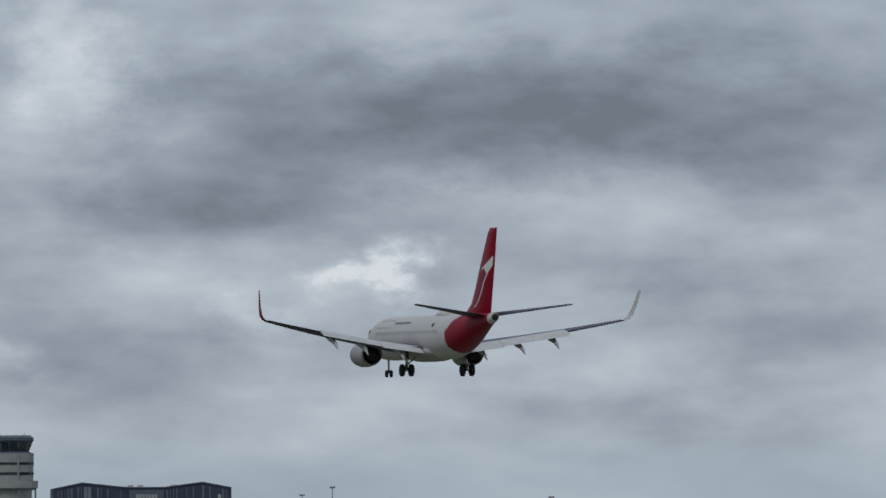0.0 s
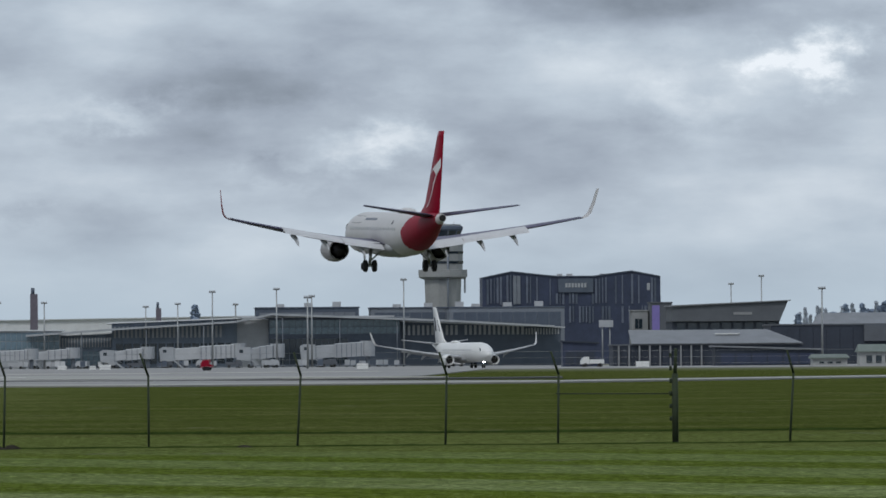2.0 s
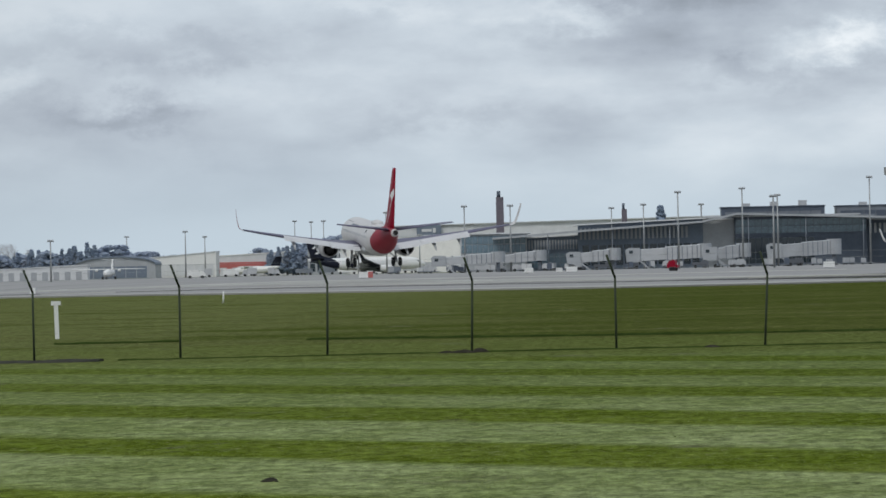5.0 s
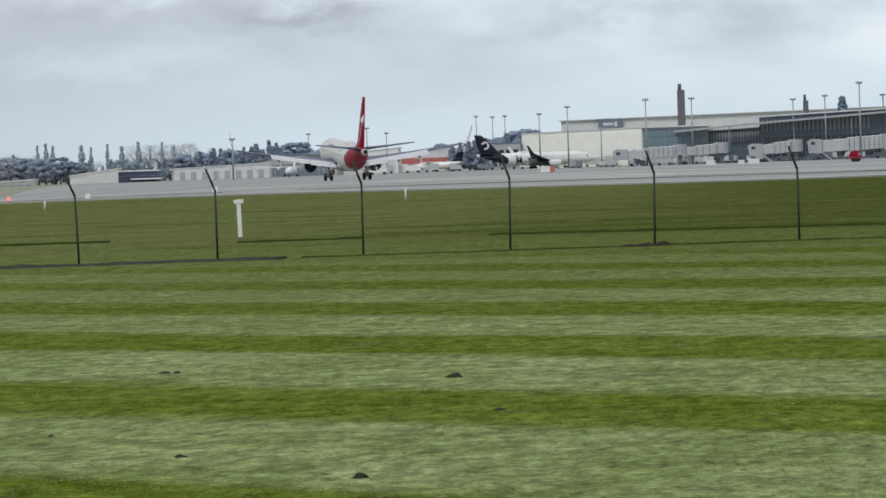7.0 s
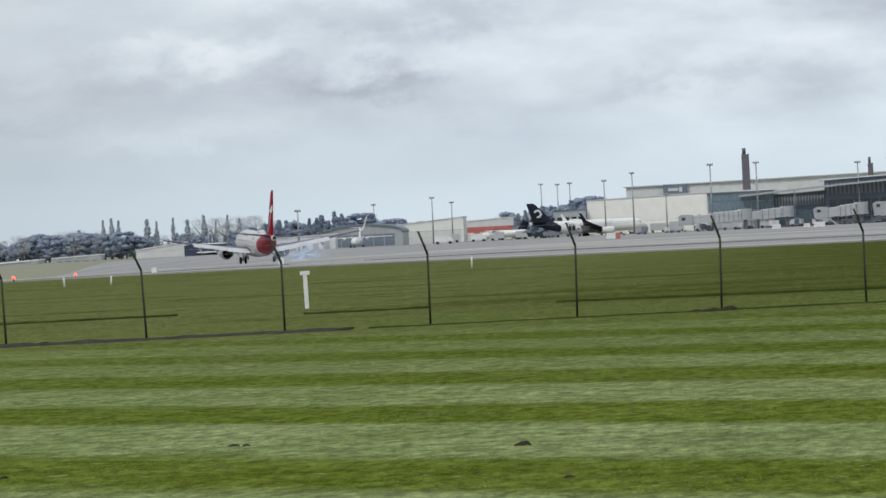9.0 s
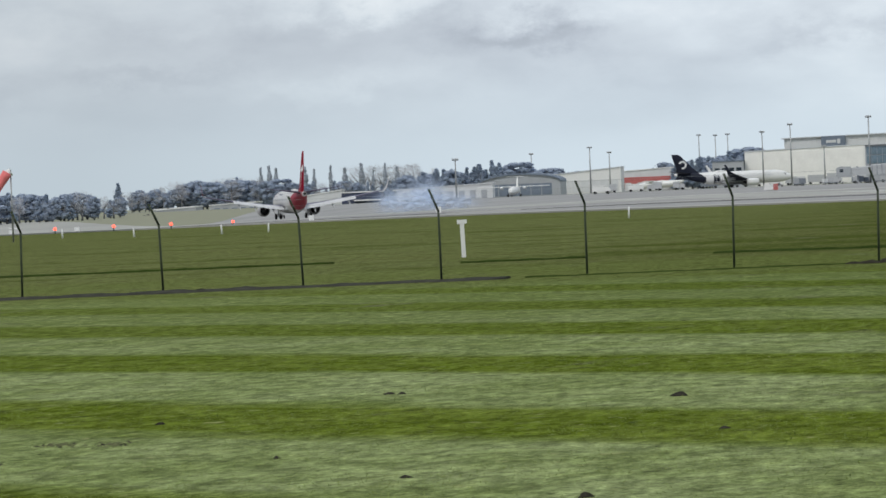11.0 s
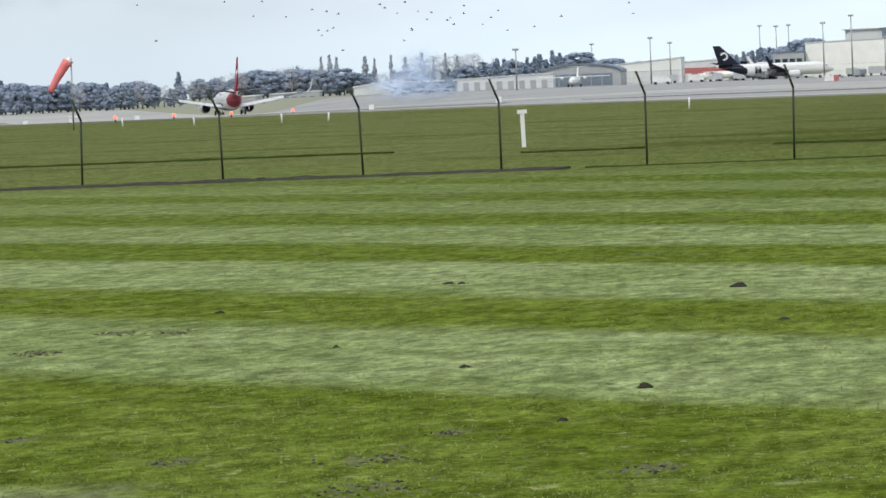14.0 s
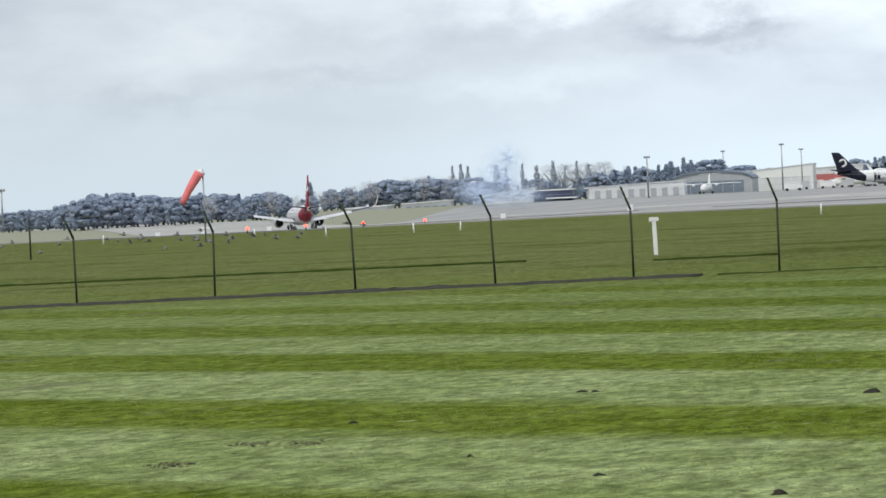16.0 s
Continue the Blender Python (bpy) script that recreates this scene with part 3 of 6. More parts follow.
ridge("rough_grass", [(-8.5, 183), (0, 177), (8, 174.5), (20, 175), (32, 177)], 0.5, 0.06, TUSSOCK, "dark uncut strip of rough grass beyond the fence", "grass")
GRAVEL = mat("dark_grey_gravel", (0.056, 0.056, 0.047), 0.95, scale=4, spread=0.35, bump=0.4, spec=0.0)
ridge("verge", [(-31, 145.2), (-20, 146.5), (-11, 147.8)], 1.2, 0.06, GRAVEL, "dark grey gravel verge under the fence", "verge")
ridge("verge", [(-11, 148.0), (0, 149.4), (17, 150.2)], 0.3, 0.03, TUSSOCK, "uncut grass verge under the fence", "verge")

# ---- boundary fence ----
fence = thing("fence", pose(0, 0, 0), "thin dark steel post fence with cranked tops across the grass", "fence")


def fence_y(x):
    return 150.2 + (0.16 * x if x < 0 else 0.0)


def post_shape(h, r, crank):
    s = Shape()
    s.tube((0, 0, -0.1), (0, 0, h), r, r * 0.92, 8)
    if crank:
        s.tube((0, 0, h - 0.01), (-0.18, -0.1, h + 0.5), r * 1.05, r * 0.95, 8)
        for u in (0.3, 0.65, 0.98):
            s.tube((-0.18 * u - 0.03, -0.1 * u, h + 0.5 * u), (-0.18 * u + 0.03, -0.1 * u, h + 0.5 * u), r * 0.5, sides=6)
    return s


thin = post_shape(1.6, 0.026, True).mesh("post", [POST])
thick = Shape()
thick.tube((0, 0, -0.1), (0, 0, 1.55), 0.07, sides=12)
thick.tube((0, 0, 1.5), (0.02, -0.06, 2.1), 0.045, 0.04, 8)
for i in range(6):
    z = 0.5 + i * 0.28
    thick.tube((-0.1, -0.05, z), (-0.1, -0.05, z + 0.1), 0.03, sides=6)
thick = thick.mesh("post", [POST])
# foot of each post, how far its cranked top stands to the left, and the height of the top
POSTS = [(25.8, 0.15, 2.05), (22.6, 0.15, 2.05), (19.4, 0.15, 2.05), (14.11, 0.06, 2.04), (8.95, 0.15, 2.05), (6.45, 0.13, 2.06), (3.17, 0.07, 2.07), (-0.12, 0.18, 2.08),
         (-3.31, 0.13, 2.09), (-6.48, 0.14, 2.09), (-9.69, 0.17, 2.07), (-12.86, 0.19, 2.02), (-15.86, 0.24, 2.0), (-18.89, 0.23, 1.96), (-21.93, 0.15, 1.92), (-24.91, 0.2, 1.93),
         (-28.05, 0.18, 1.95), (-31.2, 0.18, 1.95), (-34.4, 0.18, 1.95)]
for x, over, high in POSTS:
    lean = math.degrees(math.atan2(0.18 - over, high))
    share("post", thin, pose(x, fence_y(x), 0, 0, lean, 0) @ Matrix.Diagonal((1, 1, high / 2.1, 1)), fence)
for x in (11.56, 16.7):
    share("post", thick, pose(x, fence_y(x), 0), fence)
for z, dx in ((1.78, -0.06), (1.92, -0.12), (2.06, -0.17)):
    s = Shape()
    s.tube((-36, fence_y(-36) - 0.08, z), (0, fence_y(0) - 0.08, z), 0.0022, sides=5)
    s.tube((0, fence_y(0) - 0.08, z), (27, fence_y(27) - 0.08, z), 0.0022, sides=5)
    part("wire", s, STEEL, fence, "thin strained wire")
for xa, xb in ((8.9, 11.5), (16.7, 22)):
    part("rail", Shape().tube((xa, fence_y(xa), 1.12), (xb, fence_y(xb), 1.1), 0.016, sides=6), POST, fence, "dark horizontal rail")
board = thing("warning_sign", pose(17.85, 150.05, 1.2), "blank white rectangular sign board hung on the fence", "sign")
# grey stands in for white here: the low exposure is in the colour
part("board", Shape().box(-0.37, 0.37, -0.01, 0.01, -0.11, 0.11), LIGHTGREY, board)
for x in (-0.3, 0.3):
    part("bracket", Shape().box(x - 0.02, x + 0.02, 0.01, 0.13, -0.1, 0.02), POST, board)

# ---- markers, lamps and the wind sock on the airfield ----
tpost = thing("marker_post", pose(-16.75, 201, 0, 0, -1.2), "white wooden marker post with a short cap", "post")
part("stake", Shape().box(-0.06, 0.06, -0.05, 0.05, -0.05, 1.06), SIGNWHITE, tpost)
part("cap", Shape().box(-0.14, 0.14, -0.07, 0.07, 1.0, 1.12), SIGNWHITE, tpost)
for x, y, h in ((-65.1, 455, 0.62), (-57.3, 433, 0.55), (-50.3, 422, 0.6), (-47.6, 424, 0.55), (-24.0, 409, 0.68), (-78.0, 470, 0.6), (-100, 470, 0.6)):
    m = thing("marker_post", pose(x, y, level(x, y), 0, rnd.uniform(-6, 6), 0), "short slim white marker post standing in the grass", "post", "white marker posts")
    part("stake", Shape().tube((0, 0, -0.05), (0, 0, h), 0.055, 0.05, 8), SIGNWHITE, m)
for x, y, w, h in ((-104.7, 664, 0.5, 0.45), (-108.5, 720, 0.6, 0.55), (-73.0, 690, 0.5, 0.5), (-66, 760, 0.6, 0.7), (-97.2, 690, 0.5, 0.5)):
    m = thing("runway_board", pose(x, y, level(x, y), 0, 0, 0), "small white box marker board beside the runway", "marker", "white marker boards")
    part("panel", Shape().box(-w / 2, w / 2, -0.1, 0.1, 0.12, h + 0.12), SIGNWHITE, m)
    part("foot", Shape().box(-w / 3, w / 3, -0.06, 0.06, -0.05, 0.12), POST, m)
for x, y in ((-79.0, 548), (-76.2, 563), (-73.9, 583), (-73.2, 623)):
    lamp = thing("runway_lamp", pose(x, y, level(x, y)), "glowing red runway lamp on a short stem", "lamp", "red runway lamps")
    part("stem", Shape().tube((0, 0, -0.05), (0, 0, 0.3), 0.05, sides=8), POST, lamp)
    sh = Shape()
    sh.loft([[(r * math.cos(6.283 * i / 14), r * math.sin(6.283 * i / 14), z) for i in range(14)] for r, z in ((0.09, 0.28), (0.12, 0.33), (0.135, 0.4), (0.11, 0.48), (0.05, 0.52))])
    part("lens", sh, REDLAMP, lamp, "glowing red lens")
sock = thing("wind_sock", pose(-64.7, 430, 0), "faded orange wind sock drooping from a steel pole", "wind sock")
part("pole", Shape().tube((0, 0, -0.1), (0, 0, 4.62), 0.06, 0.045, 10), STEEL, sock)
part("swivel", Shape().tube((-0.28, 0, 4.36), (0.04, 0, 4.52), 0.25, 0.25, 12), SIGNWHITE, sock, "pale swivel ring")
s = Shape()
P0, P1 = Vector((-0.2, 0, 4.46)), Vector((-1.4, -0.2, 2.5))
rings = []
for i in range(9):
    u = i / 8
    c = P0.lerp(P1, u) + Vector((-0.03 * math.sin(u * 3.14), 0, 0.03 * math.sin(u * 3.14)))
    r = 0.33 - 0.14 * u
    q = (P1 - P0).to_track_quat("Z", "Y")
    rings.append([c + q @ Vector((r * math.cos(6.283 * j / 14) * (1 + 0.08 * math.sin(i * 2 + j)), r * math.sin(6.283 * j / 14), 0)) for j in range(14)])
s.loft(rings)
part("sleeve", s, ORANGE, sock, "faded orange fabric sleeve")
far_post = thing("steel_post", pose(-57.0, 322, 0), "thin dark steel post standing alone in the grass", "post")
part("shaft", Shape().tube((0, 0, -0.1), (0, 0, 2.0), 0.045, sides=8), POST, far_post)


# ---- aircraft ----
PORT = mat("grey_cabin_window", (0.58, 0.59, 0.6), 0.35, scale=2)
def ring(y, cz, rw, rh, n=36):
    return [(rw * math.cos(6.28319 * i / n), y, cz + rh * math.sin(6.28319 * i / n)) for i in range(n)]


def foil(le, te, x, z, thick, twist=0.0, flat=None):
    """A wing section at x from leading edge y to trailing edge y."""
    c = le - te
    pts = []
    for u, t in ((0, 0), (0.03, 0.3), (0.12, 0.46), (0.35, 0.5), (0.7, 0.28), (1, 0.02), (0.7, -0.2), (0.35, -0.42), (0.12, -0.4), (0.03, -0.26)):
        pts.append((x, le - u * c, z + t * thick + twist * (0.4 - u) * c))
    return pts


def airliner(name, label, m, livery, stretch=0.0, windows=True, gear_light=False, fin_k=1.0):
    """A twin-engined airliner; nose to +y, its main wheels stand at the origin. livery: body, tail, fin, wing, engine, winglet materials."""
    body, tail, fin, wing, engine, tip = livery
    plane = thing(name, m, label, "airplane")
    S = 20.1 + stretch * 0.5
    L = 38.0 + stretch

    def st(s):
        return S - s

    stations = [(0.0, 0.06, 0.06, 2.75), (0.25, 0.45, 0.42, 2.78), (0.8, 0.85, 0.82, 2.85), (1.6, 1.2, 1.2, 2.98), (2.8, 1.55, 1.6, 3.12), (4.2, 1.77, 1.86, 3.2), (6.0, 1.88, 2.0, 3.25)]
    stations += [(6 + (i + 1) * (19.0 + stretch) / 12, 1.88, 2.0, 3.25) for i in range(12)]
    e = 25.0 + stretch
    stations += [(e + 1.2, 1.84, 1.96, 3.29), (e + 2.4, 1.76, 1.87, 3.37), (e + 3.6, 1.65, 1.76, 3.49), (e + 4.8, 1.52, 1.61, 3.64), (e + 6, 1.36, 1.45, 3.81), (e + 7.2, 1.18, 1.27, 4.0),
                 (e + 8.6, 0.96, 1.05, 4.22), (e + 10.0, 0.74, 0.83, 4.44), (e + 11.2, 0.56, 0.62, 4.6), (e + 12.2, 0.44, 0.48, 4.72), (e + 13.0, 0.36, 0.38, 4.8)]
    n = 48
    fine_s = [i * 0.18 for i in range(12)] + [2.2 + i * 0.5 for i in range(46)] + [25.2 + i * 0.22 for i in range(int((L - 25.2) / 0.22))] + [L]
    cols = list(zip(*stations))
    stations = [(s, *[float(np.interp(s, cols[0], c)) for c in cols[1:]]) for s in fine_s if s <= L]

    def slots(i, j):
        s = stations[i][0]
        h = math.sin(6.28319 * (j + 0.5) / n)
        if s > e + 11.9:
            return 0
        return 1 if s > e + 2.9 + 2.2 * max(0.0, h + 0.1) ** 1.5 + 1.2 * max(0.0, -h - 0.3) ** 2 else 0

    sh = Shape()
    sh.loft([ring(st(s), cz, rw, rh, n) for s, rw, rh, cz in stations], slots=slots)
    part("fuselage", sh, [body, tail], plane, "smooth round fuselage")
    part("tail_exhaust", Shape().lathe_y([(st(e + 12.8), 0.3), (st(e + 13.15), 0.3), (st(e + 13.16), 0.22)], 0, 4.8, 16), SOOT, plane, "dark exhaust outlet")
    # belly fairing and roof dome
    sh = Shape()
    sh.loft([ring(st(s), 1.95, rw, rh, 20) for s, rw, rh in ((11.5, 0.8, 0.3), (13, 1.75, 0.75), (16, 2.05, 0.92), (20 + stretch, 2.05, 0.92), (22.5 + stretch, 1.7, 0.7), (24.5 + stretch, 0.7, 0.3))])
    part("belly_fairing", sh, GREYWING, plane)
    sh = Shape()
    sh.loft([ring(st(s), 5.25, rw, rh, 16) for s, rw, rh in ((21, 0.1, 0.05), (21.6, 0.55, 0.32), (23, 0.66, 0.46), (24.6, 0.6, 0.42), (25.4, 0.1, 0.05))])
    part("roof_dome", sh, body, plane, "pale radome on the roof")
    # cockpit panes
    for sx in (-1, 1):
        for k, (a, b) in enumerate(((0.12, 0.62), (0.66, 1.05), (1.09, 1.35))):
            sh = Shape()
            v = []
            for ang, s, z in ((a, 1.75 + k * 0.25, 3.55), (b, 1.9 + k * 0.35, 3.55), (b, 2.35 + k * 0.3, 4.1), (a, 2.25 + k * 0.25, 4.12)):
                rr = 1.28 + 0.1 * k if z < 4 else 1.18 + 0.12 * k
                v.append((sx * rr * math.sin(ang), st(s) + 0.05, z))
            v += [(p[0] * 0.8, p[1] - 0.25, p[2]) for p in v]
            sh.add(v, [(0, 1, 2, 3), (7, 6, 5, 4), (0, 4, 5, 1), (1, 5, 6, 2), (2, 6, 7, 3), (3, 7, 4, 0)])
            part("cockpit_window", sh, GLASS, plane, "dark cockpit pane")
    if windows:
        pane = Shape().box(-0.02, 0.02, -0.11, 0.11, -0.15, 0.15).mesh("window", [PORT])
        for sx in (-1, 1):
            for k in range(44):
                share("window", pane, pose(sx * 1.868, st(6.6 + k * (19.5 + stretch) / 43), 3.72), plane)
    # wings
    for sx in (-1, 1):
        sh, rings = Shape(), []
        for x, le, te in ((1.2, 13.0, 21.6), (3.2, 14.2, 21.4), (5.6, 15.7, 21.2), (8.5, 17.3, 21.9), (11.5, 19.0, 22.6), (14.5, 20.7, 23.3), (16.7, 21.95, 23.75)):
            z = 2.2 + max(0, x - 1.7) * 0.125 + 0.0028 * max(0, x - 1.7) ** 2
            rings.append(foil(st(le + stretch * 0.5), st(te + stretch * 0.5), sx * x, z, (te - le) * 0.12 + 0.02))
        sh.loft(rings)
        wing_ob = part("wing", sh, wing, plane, "swept wing")
        # winglet, curving up from the tip
        sh, rings = Shape(), []
        for x, le, te, z in ((16.7, 21.95, 23.75, 4.67), (17.1, 22.25, 23.85, 4.8), (17.4, 22.65, 24.0, 5.15), (17.65, 23.3, 24.35, 6.0), (17.9, 24.3, 24.95, 7.4)):
            a = st(le + stretch * 0.5), st(te + stretch * 0.5)
            t = 0.06 if z > 5 else 0.1
            rings.append([(sx * (x - t), a[0], z), (sx * x, (a[0] * 2 + a[1]) / 3, z - t * 0.5), (sx * (x + t * 0.4), a[1], z), (sx * (x + t * 0.2), (a[0] + a[1] * 2) / 3, z + t)])
        sh.loft(rings, smooth=False, slots=lambda i, j: 0 if j < 2 else 1)
        part("winglet", sh, [tip, body], wing_ob, "upturned winglet")
        # flaps lowered behind the wing
        for xa, xb, ta, tb in ((2.0, 5.7, 21.3, 21.1), (5.75, 11.6, 21.1, 22.5)):
            sh, rings = Shape(), []
            for x, te in ((xa, ta), (xb, tb)):
                z = 2.2 + max(0, x - 1.7) * 0.125 + 0.0028 * max(0, x - 1.7) ** 2 + 0.08
                w = 1.35 if xa < 3 else 1.1
                y = st(te + stretch * 0.5)
                rings.append([(sx * x, y + 0.9, z + 0.14), (sx * x, y - w * 0.2, z - w * 0.06), (sx * x, y - w * 0.6, z - w * 0.2), (sx * x, y - w, z - w * 0.4), (sx * x, y - w * 0.6, z - w * 0.29), (sx * x, y + 0.2, z - 0.16)])
            sh.loft(rings, smooth=False)
            part("flap", sh, GREYWING if wing is not SHADEDWING else FLAP, wing_ob, "lowered pale grey flap")
        for x, te in ((3.9, 21.3), (7.4, 21.6), (10.4, 22.3)):
            z = 2.2 + max(0, x - 1.7) * 0.125 + 0.0028 * max(0, x - 1.7) ** 2
            y = st(te + stretch * 0.5)
            sh = Shape()
            sh.loft([[(sx * x + w * math.cos(a), yy, zz + h * math.sin(a)) for a in [6.28319 * q / 10 for q in range(10)]]
                     for yy, zz, w, h in ((y + 2.2, z - 0.3, 0.05, 0.05), (y + 1.2, z - 0.42, 0.16, 0.2), (y - 0.2, z - 0.62, 0.18, 0.26), (y - 1.1, z - 1.0, 0.13, 0.2), (y - 1.7, z - 1.35, 0.03, 0.04))])
            part("flap_fairing", sh, GREYWING, wing_ob)
        # engine
        cz, cx, y0 = 1.72, sx * 4.83, st(11.7 + stretch * 0.5)
        nac = part("engine_cowl", Shape().lathe_y([(y0 - 0.9, 0.78), (y0 - 0.15, 0.82), (y0, 0.9), (y0 - 0.15, 1.0), (y0 - 1.0, 1.12), (y0 - 2.4, 1.12), (y0 - 3.6, 1.0), (y0 - 4.1, 0.9), (y0 - 4.0, 0.84), (y0 - 3.0, 0.8)], cx, cz, 28, caps=False), engine, plane, "round engine cowl")
        part("intake_ring", Shape().lathe_y([(y0 - 0.2, 0.84), (y0 + 0.015, 0.9), (y0 - 0.2, 1.03)], cx, cz, 28, caps=False), METAL, nac, "bare metal lip")
        part("fan", Shape().lathe_y([(y0 - 0.35, 0.02), (y0 - 0.7, 0.26), (y0 - 0.75, 0.79), (y0 - 0.95, 0.79)], cx, cz, 24), SOOT, nac, "dark fan")
        part("core_nozzle", Shape().lathe_y([(y0 - 3.1, 0.8), (y0 - 3.15, 0.62), (y0 - 4.6, 0.5), (y0 - 4.65, 0.3), (y0 - 5.3, 0.06)], cx, cz, 20), SOOT, nac, "sooty exhaust nozzle")
        sh = Shape()
        sh.box(cx - 0.14, cx + 0.14, y0 - 5.4, y0 - 1.2, cz + 0.75, 2.62)
        part("pylon", sh, GREYWING, nac)
        # tailplane
        sh, rings = Shape(), []
        for x, le, te, z in ((0.5, 32.4, 36.7, 5.0), (3.5, 34.6, 37.6, 5.42), (7.1, 37.0, 38.7, 5.92)):
            rings.append(foil(st(le + stretch), st(te + stretch), sx * x, z, (te - le) * 0.1))
        sh.loft(rings)
        part("tailplane", sh, wing, plane, "slim tailplane")
        # main gear
        leg = part("main_gear", Shape().tube((sx * 2.86, 0.1, 0.5), (sx * 2.7, 0.25, 2.3), 0.13, 0.17, 10), METAL, plane, "extended main gear leg")
        part("axle", Shape().tube((sx * 2.86 - 0.5, 0, 0.56), (sx * 2.86 + 0.5, 0, 0.56), 0.09, sides=8), METAL, leg)
        part("side_brace", Shape().tube((sx * 2.82, 0.1, 1.0), (sx * 1.7, 0.2, 2.0), 0.07, sides=8), METAL, leg)
        for o in (-0.43, 0.43):
            x = sx * 2.86 + o
            sh = Shape()
            sh.loft([[(xx, r * math.cos(6.28319 * q / 24), 0.56 + r * math.sin(6.28319 * q / 24)) for q in range(24)] for xx, r in ((x - 0.2, 0.3), (x - 0.19, 0.46), (x - 0.13, 0.555), (x + 0.13, 0.555), (x + 0.19, 0.46), (x + 0.2, 0.3))])
            part("wheel", sh, TYRE, leg, "black tyre")
    # nose gear
    yn = st(4.5)
    leg = part("nose_gear", Shape().tube((0, yn, 0.35), (0, yn + 0.15, 2.0), 0.09, 0.12, 10), METAL, plane, "extended nose gear leg")
    for x in (-0.22, 0.22):
        sh = Shape()
        sh.loft([[(xx, yn + r * math.cos(6.28319 * q / 20), 0.35 + r * math.sin(6.28319 * q / 20)) for q in range(20)] for xx, r in ((x - 0.1, 0.2), (x - 0.08, 0.33), (x + 0.08, 0.33), (x + 0.1, 0.2))])
        part("wheel", sh, TYRE, leg, "black tyre")
    if gear_light:
        part("taxi_light", Shape().lathe_y([(yn + 0.2, 0.1), (yn + 0.3, 0.2), (yn + 0.36, 0.17)], 0, 1.25, 14), WHITELAMP, leg, "shining white taxi light")
    # fin with rudder and fillet
    sh, rings = Shape(), []
    for z, le, te, t in ((4.6, 26.0, 36.6, 0.3), (5.35, 29.2, 36.8, 0.5), (6.1, 30.9, 37.0, 0.46), (9.4, 33.6, 37.9, 0.36), (12.2, 35.9, 38.55, 0.22), (12.7, 36.6, 38.7, 0.1)):
        a, b = st(le + stretch), st(te + stretch)
        z = 4.6 + (z - 4.6) * fin_k
        rings.append([(0, a, z), (t * 0.4, a * 0.85 + b * 0.15, z), (t * 0.5, a * 0.6 + b * 0.4, z), (0.03, b, z), (-0.03, b, z), (-t * 0.5, a * 0.6 + b * 0.4, z), (-t * 0.4, a * 0.85 + b * 0.15, z)])
    sh.loft(rings)
    fin_ob = part("fin", sh, fin, plane, "tall swept fin")
    return plane, fin_ob, st


def fin_shape(points, side, st, off=0.035, fin_k=1.0):
    """A flat emblem on the fin's side, following its thickness."""
    sh = Shape()
    v = []
    for s, z in points:
        le = 30.9 + (z - 6.1) * 0.82
        te = 37.0 + (z - 6.1) * 0.255
        t = 0.46 - (z - 6.1) * 0.04
        u = (s - le) / (te - le)
        w = t * float(np.interp(u, [0, 0.15, 0.4, 1], [0, 0.4, 0.5, 0.06]))
        v.append((side * (w + off), st(s), 4.6 + (z - 4.6) * fin_k))
    k = len(points)
    v += [(side * 0.01, p[1], p[2]) for p in v]
    half = k // 2
    f = [(i, i + 1, k - 2 - i, k - 1 - i) for i in range(half - 1)]
    f += [(i, (i + 1) % k, k + (i + 1) % k, k + i) for i in range(k)]
    sh.add(v, f)
    return sh


FLAP = mat("pale_flap_paint", (0.54, 0.54, 0.545), 0.5, scale=0.5, spread=0.12)
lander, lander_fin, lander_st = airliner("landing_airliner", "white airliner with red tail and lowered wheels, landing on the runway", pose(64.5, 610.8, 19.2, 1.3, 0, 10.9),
                                         (SHADEDWHITE, RED, RED, SHADEDWING, SHADEDCOWL, RED))
for side in (-1, 1):
    left_edge = [(30.4, 5.8), (31.4, 6.4), (32.1, 7.2), (33.1, 8.3), (35.0, 9.3), (37.7, 10.2)]
    right_edge = [(37.6, 9.4), (36.3, 8.75), (35.3, 7.9), (34.6, 7.0), (33.7, 6.2), (32.8, 5.75)]
    part("tail_emblem", fin_shape(left_edge + right_edge, side, lander_st), WHITE, lander_fin, "sweeping white emblem on the red fin")
    for k, (s0, s1, z0, z1, m_) in enumerate(((6.2, 10.8, 4.22, 4.9, BLACK), (11.4, 16.5, 4.5, 4.72, MIDGREY), (23.9, 24.5, 4.15, 4.5, BLACK))):
        sh = Shape()
        for q in range(6 if k == 0 else 1):
            w = (s1 - s0) / (6 if k == 0 else 1)
            a, b = s0 + q * w, s0 + (q + 1) * w - (0.18 if k == 0 else 0)
            xa, xb = (1.88 * math.sqrt(max(0.05, 1 - ((z - 3.25) / 2.0) ** 2)) for z in (z0, z1))
            sh.add([(side * (xa + 0.012), lander_st(a), z0), (side * (xa + 0.012), lander_st(b), z0), (side * (xb + 0.012), lander_st(b), z1), (side * (xb + 0.012), lander_st(a), z1),
                    (side * (xa - 0.03), lander_st(a), z0), (side * (xa - 0.03), lander_st(b), z0), (side * (xb - 0.03), lander_st(b), z1), (side * (xb - 0.03), lander_st(a), z1)],
                   [(0, 1, 2, 3), (7, 6, 5, 4), (0, 4, 5, 1), (1, 5, 6, 2), (2, 6, 7, 3), (3, 7, 4, 0)])
        part("title_bars", sh, m_, lander, "dark lettering bars")

